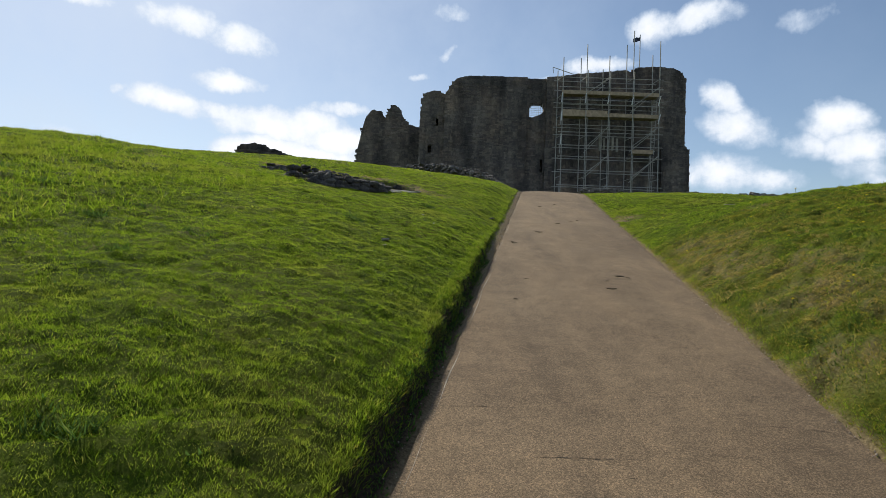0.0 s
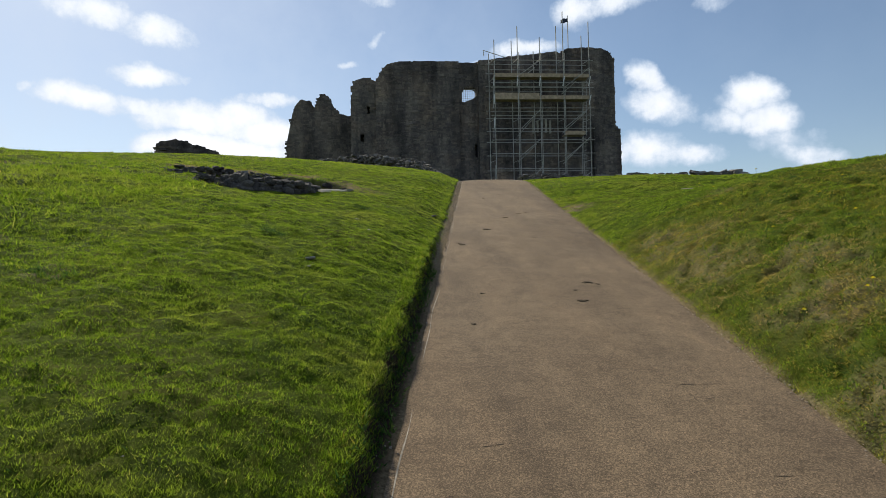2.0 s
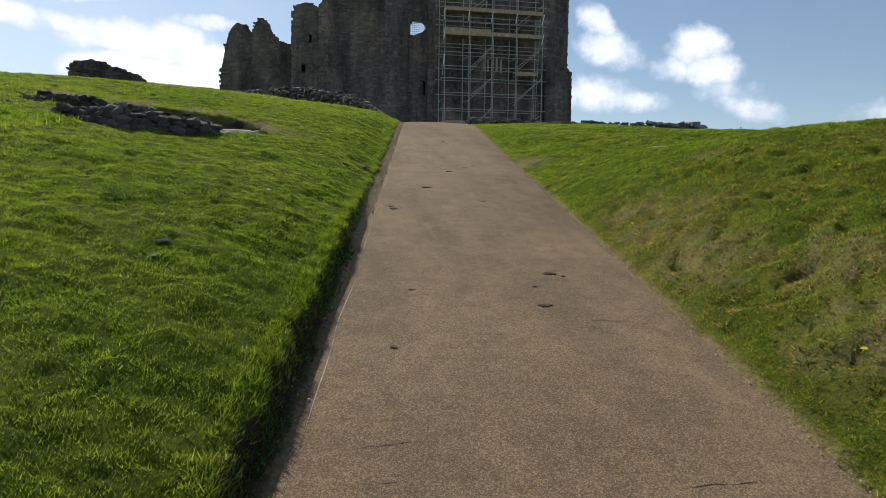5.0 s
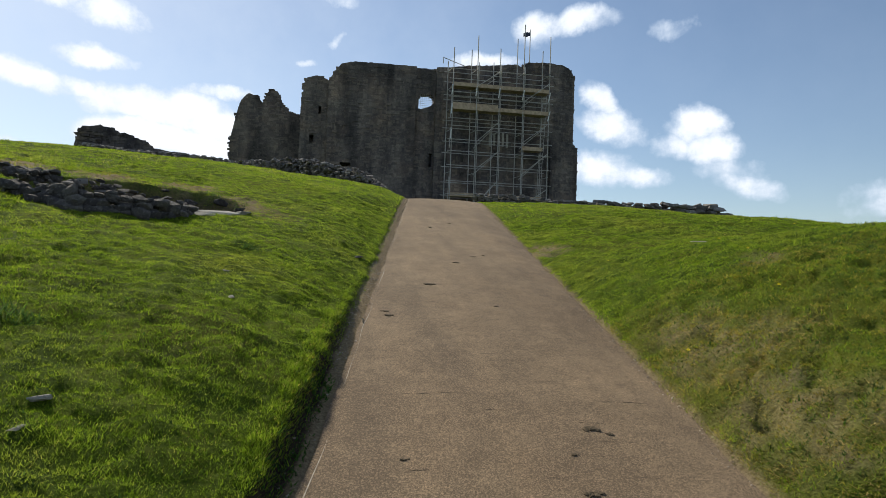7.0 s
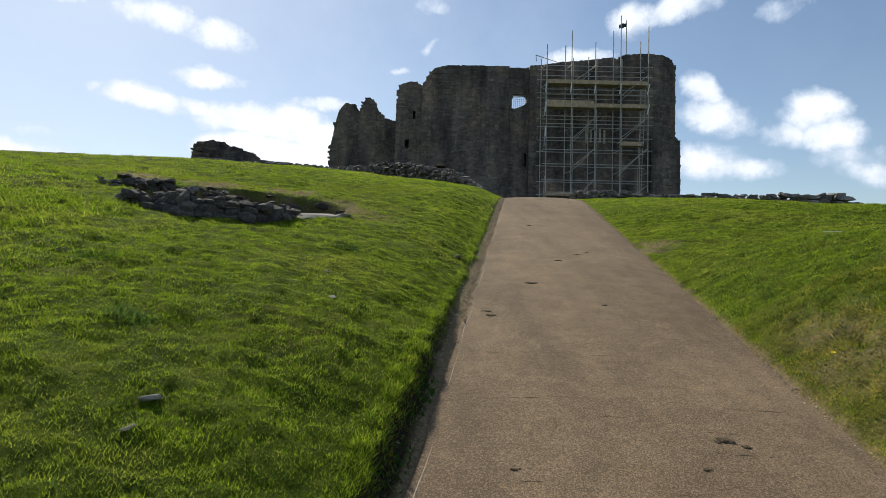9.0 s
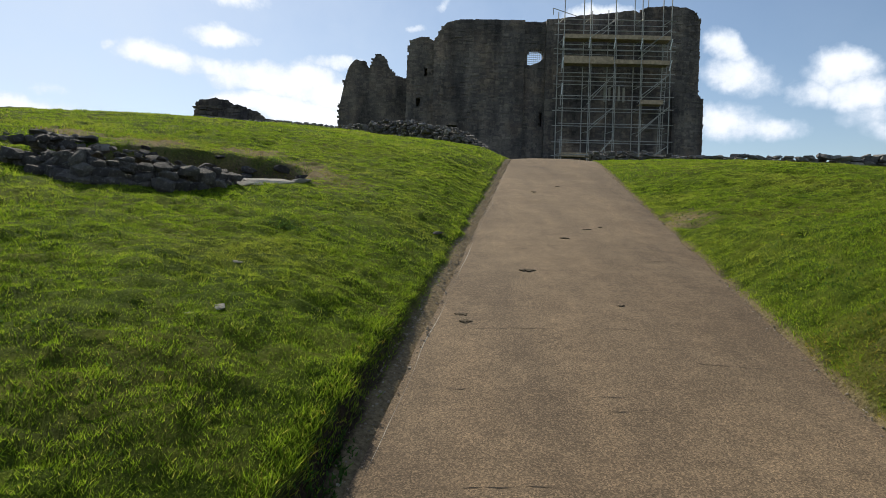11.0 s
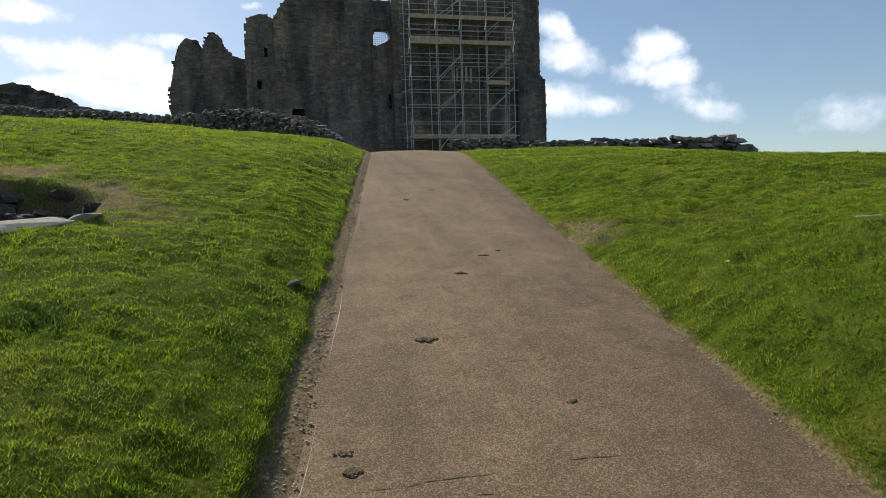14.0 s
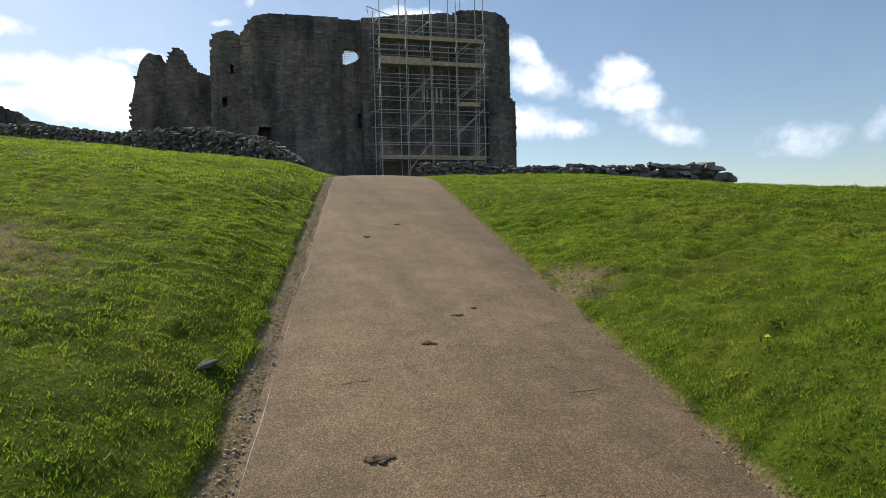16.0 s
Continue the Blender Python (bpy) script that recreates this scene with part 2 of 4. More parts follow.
def path_material():
    mat, t, b = material("gritty_tarmac", 0.93)
    big, mid = noise_tex(t, 0.6, 5), noise_tex(t, 6, 5, 0.65)
    c = t.nodes.new("ShaderNodeTexCoord")
    grit = t.nodes.new("ShaderNodeTexVoronoi")
    grit.inputs["Scale"].default_value = 185
    t.links.new(c.outputs["Object"], grit.inputs["Vector"])
    col = ramp(t, big.outputs[0], [(0.30, (0.140, 0.108, 0.075)), (0.55, (0.190, 0.150, 0.104)), (0.75, (0.228, 0.180, 0.124))])
    col = blend(t, 0.6, col, ramp(t, mid.outputs[0], [(0.3, (0.68, 0.67, 0.66)), (0.7, (1.2, 1.18, 1.15))]), "MULTIPLY")
    col = blend(t, 0.75, col, ramp(t, grit.outputs["Color"], [(0.0, (0.35, 0.33, 0.32)), (0.55, (1.0, 0.97, 0.95)), (1.0, (2.3, 2.15, 2.0))]), "MULTIPLY")
    wear = noise_tex(t, 1.0, 5, 0.6)
    along = t.nodes.new("ShaderNodeMapping")
    along.inputs["Scale"].default_value, along.inputs["Rotation"].default_value = (2.6, 0.28, 1.0), (0, 0, 0.13)
    t.links.new(c.outputs["Object"], along.inputs["Vector"])
    t.links.new(along.outputs[0], wear.inputs["Vector"])
    col = blend(t, 0.45, col, ramp(t, wear.outputs[0], [(0.36, (0.70, 0.68, 0.67)), (0.5, (1.0, 0.97, 0.93)), (0.66, (1.2, 1.14, 1.06))]), "MULTIPLY")
    scuff = noise_tex(t, 1.0, 6, 0.7)
    across = t.nodes.new("ShaderNodeMapping")
    across.inputs["Scale"].default_value = (3.0, 26.0, 1.0)
    t.links.new(c.outputs["Object"], across.inputs["Vector"])
    t.links.new(across.outputs[0], scuff.inputs["Vector"])
    col = blend(t, 0.55, col, ramp(t, scuff.outputs[0], [(0.30, (0.55, 0.53, 0.52)), (0.42, (1.0, 0.98, 0.96)), (0.7, (1.08, 1.04, 1.0))]), "MULTIPLY")
    col = blend(t, 1.0, col, (0.955, 0.92, 0.87), "MULTIPLY")
    t.links.new(col, b.inputs["Base Color"])
    bump(t, b, grit.outputs["Distance"], 0.35, 0.004)
    return mat


def plain(name, colour, rough=0.8, metal=0.0, vary=0.35, scale=6.0):
    mat, t, b = material(name, rough)
    n = noise_tex(t, scale, 5)
    lo, hi = tuple(c * (1 - vary) for c in colour), tuple(min(1, c * (1 + vary)) for c in colour)
    t.links.new(ramp(t, n.outputs[0], [(0.3, lo), (0.7, hi)]), b.inputs["Base Color"])
    b.inputs["Metallic"].default_value = metal
    return mat


def blade_material(name, dark, light, dry):
    mat, t, b = material(name, 0.55)
    geo = t.nodes.new("ShaderNodeNewGeometry")
    big = noise_tex(t, 0.9, 4)
    per = ramp(t, geo.outputs["Random Per Island"], [(0.0, dark), (0.55, light), (0.86, light), (1.0, dry)])
    col = blend(t, ramp(t, big.outputs[0], [(0.48, (0, 0, 0)), (0.75, (0.4, 0.4, 0.4))]), per, dry)
    clump = noise_tex(t, 11, 5, 0.62)
    col = blend(t, 0.85, col, ramp(t, clump.outputs[0], [(0.34, (0.60, 0.64, 0.6)), (0.52, (1.15, 1.18, 1.15)), (0.68, (1.55, 1.52, 1.4))]), "MULTIPLY")
    t.links.new(col, b.inputs["Base Color"])
    b.inputs["Specular IOR Level"].default_value = 0.10
    tr = t.nodes.new("ShaderNodeBsdfTranslucent")
    t.links.new(col, tr.inputs[0])
    mx = t.nodes.new("ShaderNodeMixShader")
    mx.inputs[0].default_value = 0.58
    t.links.new(b.outputs[0], mx.inputs[1]), t.links.new(tr.outputs[0], mx.inputs[2])
    t.links.new(mx.outputs[0], t.nodes["Material Output"].inputs[0])
    return mat


TURF, TARMAC = ground_material(), path_material()
BLADE = blade_material("grass_blade", (0.062, 0.112, 0.008), (0.215, 0.312, 0.020), (0.38, 0.36, 0.07))
CASTLE = stone_material("castle_masonry", (0.085, 0.076, 0.078), (0.150, 0.132, 0.128), (0.27, 0.235, 0.205), 0.12, streaks=1.0, warm=0.5)
CORE = stone_material("rubble_core", (0.05, 0.045, 0.042), (0.09, 0.08, 0.073), (0.14, 0.125, 0.11))
FIELD = object_stone_material("field_stone", (0.09, 0.084, 0.085), (0.175, 0.163, 0.16), (0.33, 0.31, 0.285), 0.25)
ROCK = object_stone_material("outcrop_stone", (0.045, 0.040, 0.042), (0.092, 0.084, 0.082), (0.20, 0.182, 0.165), 0.25)
SLAB = object_stone_material("pale_slab", (0.30, 0.28, 0.24), (0.40, 0.375, 0.33), (0.5, 0.47, 0.41), 0.1)
STEEL = plain("galvanised_steel", (0.40, 0.385, 0.36), 0.6, 0.0, 0.3, 3)
FAR_STONE = stone_material("far_field_stone", (0.09, 0.084, 0.085), (0.175, 0.163, 0.16), (0.31, 0.29, 0.27), 0.15, 2.0)
PLANK = plain("scaffold_plank", (0.42, 0.32, 0.225), 0.85, 0, 0.3, 4)
DARKWOOD = plain("dark_timber", (0.10, 0.075, 0.055), 0.85)
SOIL = plain("damp_soil", (0.05, 0.038, 0.027), 0.95, 0, 0.5, 18)


# ---- mesh helpers ----
def part(name, bm, mat, parent=None, label=""):
    me = bpy.data.meshes.new(name)
    bm.to_mesh(me)
    bm.free()
    me.materials.append(mat)
    ob = new(name, me)
    if parent:
        ob.parent = parent
    return tagged(ob, label)


def thing(name, place, label, category, group="", kind=""):
    ob = new(name)
    ob.location = place
    return tagged(ob, label, category, group, kind)


def mesh_from(name, verts, faces, mat):
    me = bpy.data.meshes.new(name)
    me.from_pydata(verts, [], faces)
    me.materials.append(mat)
    me.update()
    return me


BOX = [(0, 1, 3, 2), (4, 6, 7, 5), (0, 4, 5, 1), (2, 3, 7, 6), (0, 2, 6, 4), (1, 5, 7, 3)]


def add_box(V, Fc, x0, x1, y0, y1, z0, z1, jit=0.0, rng=random):
    k = len(V)
    for x in (x0, x1):
        for y in (y0, y1):
            for z in (z0, z1):
                V.append((x + rng.uniform(-jit, jit), y + rng.uniform(-jit, jit), z + rng.uniform(-jit, jit)))
    Fc.extend(tuple(k + i for i in f) for f in BOX)


def smooth(a, b, v):
    s = min(1.0, max(0.0, (v - a) / (b - a)))
    return s * s * (3 - 2 * s)


# ---- the hill ----
def edge_left(y):
    return -0.50 + 0.145 * min(y, 60)


def edge_right(y):
    return 1.72 + 0.115 * min(y, 60)


def profile(y):
    """Height of the path: an even climb that eases over the brow."""
    a, b = 0.08 + 0.2265 * y, 4.09 + 0.09 * (y - 18)
    z = -0.06 * math.log(math.exp(-max(-60, a - b) / 0.06) + 1) + b + (a - b if a - b < -3.5 else 0) * 0 if a - b > -3.5 else a
    if y < -4:
        z = 0.08 - 0.2265 * 4 - 0.2265 * 10 * (1 - math.exp((y + 4) / 10))
    if y > 90:
        z -= min(60, 0.004 * (y - 90) ** 2)
    return z


HOLLOW = (-1.66, 10.40, math.cos(0.70), math.sin(0.70), 1.22, 0.84)


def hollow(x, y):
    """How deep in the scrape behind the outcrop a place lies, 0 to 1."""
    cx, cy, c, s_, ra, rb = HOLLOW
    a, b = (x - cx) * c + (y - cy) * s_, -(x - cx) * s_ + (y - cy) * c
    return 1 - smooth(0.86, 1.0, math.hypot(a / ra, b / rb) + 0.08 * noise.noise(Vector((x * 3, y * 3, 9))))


BARE = [(2.98, 6.85, 0.38), (2.86, 4.45, 0.36), (2.36, 3.5, 0.25), (3.0, 7.3, 0.25), (2.8, 6.0, 0.36), (3.2, 5.2, 0.3), (3.24, 11.28, 0.27), (3.06, 11.12, 0.17),
        (-2.7, 5.05, 0.16), (-1.92, 4.45, 0.12), (-3.9, 7.4, 0.22), (-4.4, 8.6, 0.35), (-2.15, 3.65, 0.10), (3.1, 3.9, 0.3), (4.0, 8.0, 0.18),
        (-0.72, 11.2, 0.42), (-0.35, 10.85, 0.40), (-1.45, 11.75, 0.36), (-2.35, 11.35, 0.34), (-3.2, 11.3, 0.3)]


def bareness(x, y):
    v = hollow(x, y) * 0.92
    for bx, by, br in BARE:
        d = math.hypot(x - bx, (y - by) * 0.8) / br
        if d < 1.6:
            v = max(v, (1 - smooth(0.35, 1.5, d + 0.7 * noise.noise(Vector((x * 5, y * 5, 0))))) * (0.95 if by > 11 else 0.45 + 0.5 * noise.noise(Vector((x * 9, y * 9, 5)))))
    return v


def verge(y):
    """Width of the worn strip between the path and the cut edge of the turf."""
    return 0.105 + 0.045 * noise.noise(Vector((1, y * 1.1, 7))) + 0.05 * noise.noise(Vector((4, y * 4.3, 2)))


def bank(x, y, lumps=True):
    l, r = edge_left(y), edge_right(y)
    z = profile(y)
    if x < l:
        u = l - x
        s = 1.0 - 0.155 * smooth(6.5, 12.0, y) - 0.646 * smooth(13, 22, y)
        z += s * 0.889 * (1 - math.exp(-u / 2.49))
        z += 0.062 * max(0.0, u - 2.65) * (1 - 0.62 * smooth(9, 13.5, y))
        z += 0.05 * smooth(12.5, 15.5, y) * smooth(0.2, 1.0, u) * (1 - smooth(5.5, 8, u))
        z += 0.14 * math.exp(-((x + 6.6) / 1.6) ** 2 - ((y - 10.2) / 1.7) ** 2)
        step = 0.085 - 0.07 * smooth(7, 9.5, y)
        z += (0.035 + 0.03 * smooth(7, 9.5, y)) * smooth(0.15, 0.6, u)
        w = verge(y)
        z += step * smooth(w, w + 0.04, u) - 0.024 - 0.012 * smooth(0.05, 0.1, u) * (1 - smooth(w, w + 0.05, u))
        far = max(0.0, u - 9)
    elif x > r:
        u = x - r
        s = 1.15 - 0.735 * smooth(7.5, 11.5, y) - 0.375 * smooth(13, 19, y)
        z += s * 1.141 * (1 - math.exp(-u / 1.844)) - 0.02
        z -= 0.111 * max(0, min(u, 14) - 3) * smooth(10, 18, y)
        z += 0.13 * math.exp(-((x - 8.3) / 1.5) ** 2 - ((y - 12.2) / 1.3) ** 2)
        far = max(0.0, u - 9)
    else:
        return z - 0.05
    z -= min(30.0, 0.012 * far * far) if far < 30 else 10.8 + min(25, 0.3 * (far - 30))
    if lumps:
        p = Vector((x, y, 0))
        d = min(1.0, u / 0.5)
        z += d * (0.03 * noise.noise(p * 1.1) + 0.026 * noise.noise(p * 3.7 + Vector((5, 1, 2))))
        if x > r and 0.8 < y < 14.5 and u < 4.2:
            z -= 0.09 * max(0.0, noise.noise(p * 3.1 + Vector((7, 7, 7))) - 0.12) + (0.14 - 0.08 * smooth(6.5, 8.5, y)) * max(0.0, noise.noise(p * 6.5 + Vector((1, 7, 7))) - 0.15)
        if 0.8 < y < 15 and 4.2 <= u < 9:
            z += 0.05 * abs(noise.noise(p * 2.9)) + 0.04 * abs(noise.noise(p * 4.9 + Vector((3, 8, 1)))) - 0.015
        if 0.8 < y < 14.5 and u < 4.2:
            z += min(1.0, max(0.0, (u - 0.12) / 0.2)) * (0.022 * abs(noise.noise(p * 5.3)) + 0.034 * abs(noise.noise(p * 10.5 + Vector((3, 8, 1)))) + 0.018 * noise.noise(p * 18) - 0.017)
        z -= 0.22 * hollow(x, y)
    return z


def spread(near, step, grow, far):
    out, v = [0.0], 0.0
    while v < far:
        v += step
        out.append(v)
        if v > near:
            step *= grow
    return out


def build_ground():
    us = [0.0, 0.04, 0.065, 0.09, 0.11, 0.13, 0.15, 0.17, 0.19, 0.22, 0.25, 0.30, 0.37] + [0.43 + 0.045 * i for i in range(80)] + [4.02 + v for v in spread(4.0, 0.11, 1.16, 900)]
    ys = [-v for v in reversed(spread(2.0, 0.3, 1.35, 900))][:-1] + [0.1 * i for i in range(0, 10)] + [1.0 + 0.05 * i for i in range(0, 262)] + [14.1 + 0.1 * i for i in range(0, 100)]
    ys += [24.1 + v for v in spread(10, 0.4, 1.14, 1200)]
    V, Fc, bare, face = [], [], [], []
    n = len(us)
    for y in ys:
        l, r = edge_left(y), edge_right(y)
        for u in reversed(us):
            V.append((l - u, y, bank(l - u - 1e-4, y)))
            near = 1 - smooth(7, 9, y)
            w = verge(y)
            # nearby, the cut edge's dark soil spreads inward as painted verge shadow on the gutter
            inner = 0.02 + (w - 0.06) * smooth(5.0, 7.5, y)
            # the scrape takes the dark soil too, painting shade into its recess
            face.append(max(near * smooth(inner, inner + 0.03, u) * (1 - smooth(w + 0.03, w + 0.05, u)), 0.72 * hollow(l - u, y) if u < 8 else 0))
            bare.append(max(1 - smooth(w - 0.01, w + 0.03, u), bareness(l - u, y) if u < 8 and 0 < y < 14 else 0))
        V.append((l + 0.2, y, profile(y) - 0.05))
        V.append((r - 0.2, y, profile(y) - 0.05))
        bare.extend((1.0, 1.0))
        face.extend((0.0, 0.0))
        for u in us:
            V.append((r + u, y, bank(r + u + 1e-4, y)))
            face.append(0.0)
            bare.append(max(1 - smooth(0.0, 0.09, u), bareness(r + u, y) if u < 6 and 0 < y < 14 else 0))
    w = 2 * n + 2
    for j in range(len(ys) - 1):
        for i in range(w - 1):
            a = j * w + i
            Fc.append((a, a + 1, a + 1 + w, a + w))
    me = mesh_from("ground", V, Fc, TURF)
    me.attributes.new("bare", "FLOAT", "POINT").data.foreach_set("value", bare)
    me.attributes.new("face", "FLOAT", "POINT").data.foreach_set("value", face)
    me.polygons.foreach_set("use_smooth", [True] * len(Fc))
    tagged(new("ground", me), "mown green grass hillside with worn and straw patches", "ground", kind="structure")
    z = np.array([v[2] for v in V]).reshape(len(ys), w)
    bb = np.array(bare).reshape(len(ys), w)
    return np.array(us), np.array(ys), z[:, :n][:, ::-1], z[:, n + 2:], bb[:, :n][:, ::-1], bb[:, n + 2:]


GRID = build_ground()


def build_path():
    ys = [-60 + 2.0 * i for i in range(24)] + [-12 + 0.5 * i for i in range(24)] + [0.08 * i for i in range(0, 260)] + [20.8 + 0.6 * i for i in range(70)]
    V, Fc = [], []
    N = 26
    for y in ys:
        l, r = edge_left(y), edge_right(y)
        l += 0.022 * noise.noise(Vector((0, y * 1.7, 3)))
        r += 0.03 * noise.noise(Vector((9, y * 2.1, 3)))
        for i in range(N + 1):
            f = i / N
            x = l + (r - l) * f
            crown = 0.03 * (1 - (2 * f - 1) ** 2)
            V.append((x, y, profile(y) + crown - 0.015 + 0.006 * noise.noise(Vector((x * 2.2, y * 2.2, 0)))))
        V.append((r, y, profile(y) - 0.16))
        V.append((l, y, profile(y) - 0.16))
    w = N + 3
    for j in range(len(ys) - 1):
        for i in range(w):
            a, b = j * w + i, j * w + (i + 1) % w
            Fc.append((a, b, b + w, a + w))
    me = mesh_from("path", V, Fc, TARMAC)
    return tagged(new("path", me), "brown gritty tarmac footpath climbing the grassy hill", "path", kind="structure")


build_path()


# ---- castle ----
def board(name, x0, x1, y0, y1, z0, z1, parent, mat, label=""):
    V, Fc = [], []
    add_box(V, Fc, x0, x1, y0, y1, z0, z1, 0.004)
    ob = new(name, mesh_from(name, V, Fc, mat))
    ob.parent = parent
    return tagged(ob, label)


def height_at(outline, x):
    for (x0, z0), (x1, z1) in zip(outline, outline[1:]):
        if x0 <= x <= x1:
            return z0 + (z1 - z0) * (x - x0) / (x1 - x0)
    return outline[0][1] if x < outline[0][0] else outline[-1][1]


def masonry(name, parent, outline, base, front, deep, openings=(), seed=1, course=(0.15, 0.30), length=(0.18, 0.62), proud=0.035, ragged=0.06, through=False, rough=1.0):
    """A weathered rubble wall: a core that follows the broken outline, with uneven stones bedded in its face. Openings are niches unless through."""
    rng = random.Random(seed)
    x0, x1 = outline[0][0], outline[-1][0]

    def open_at(x, z):
        return any(a - 0.08 < x < b + 0.08 and c - 0.08 < z < d + 0.08 for a, b, c, d in openings)

    def top_at(x):
        return height_at(outline, x) + rough * (0.07 * noise.noise(Vector((x * 1.9, seed, 0))) + 0.05 * noise.noise(Vector((x * 5.1, seed, 3))))

    V, Fc = [], []
    n = max(2, round((x1 - x0) / 0.22))
    cuts = sorted({x0, x1, *[v for o in openings for v in o[:2]], *[x0 + (x1 - x0) * i / n for i in range(n)]})
    for a, b in zip(cuts, cuts[1:]):
        if b - a < 0.01:
            continue
        mid = (a + b) / 2
        for ya, yb, holes in ((front + 0.02, front + 0.7 * deep, True), (front + 0.7 * deep, front + deep, through)):
            spans, low = [], base
            for o in sorted((o for o in openings if holes and o[0] < mid < o[1]), key=lambda o: o[2]):
                spans.append((low, o[2], o[2]))
                low = o[3]
            spans.append((low, top_at(a), top_at(b)))
            for lo, ha, hb in spans:
                k = len(V)
                drop = 0.12 if ya > front + 0.1 else 0.0
                V += [(a, ya, lo), (a, ya, ha), (a, yb, lo), (a, yb, ha - drop), (b, ya, lo), (b, ya, hb), (b, yb, lo), (b, yb, hb - drop)]
                Fc.extend(tuple(k + i for i in f) for f in BOX)
    core = new("core", mesh_from("core", V, Fc, CASTLE))
    core.parent = parent
    tagged(core, kind="stuff")
    V, Fc = [], []
    z = base
    top_all = max(p[1] for p in outline)
    while z < top_all:
        h = rng.uniform(*course)
        x = x0 - rng.uniform(0, ragged)
        while x < x1:
            w = rng.uniform(*length) * rng.choice((0.6, 1.0, 1.0, 1.3))
            if x + w > x1 - 0.15:
                w = x1 + rng.uniform(-ragged, ragged) - x
                if w < 0.08:
                    break
            cx = x + w / 2
            cz = z + h / 2 + rng.uniform(-0.05, 0.05) + 0.35 * noise.noise(Vector((cx * 0.45, z * 0.6, seed)))
            hh = h * rng.uniform(0.6, 1.4)
            if cz + hh / 2 < top_at(cx) + 0.04 and not open_at(cx, cz) and rng.random() < 0.86:
                p = rng.uniform(-0.005, proud) * rng.choice((0.6, 1.0, 1.0, 2.2))
                k = len(V)
                for dx in (-0.5, 0.5):
                    for dy in (0, 1):
                        for dz in (-0.5, 0.5):
                            sh = 1.0 if dy else rng.uniform(0.90, 1.06)
                            V.append((cx + dx * w * sh + rng.uniform(-0.03, 0.03), front - p + rng.uniform(-0.02, 0.02) if dy == 0 else front + 0.25, cz + dz * hh * sh + rng.uniform(-0.035, 0.035)))
                Fc.extend(tuple(k + i for i in f) for f in BOX)
            x += w
        z += h * 0.93
    m = new(name, mesh_from(name, V, Fc, CASTLE))
    m.parent = parent
    tagged(m, kind="stuff")
    return m


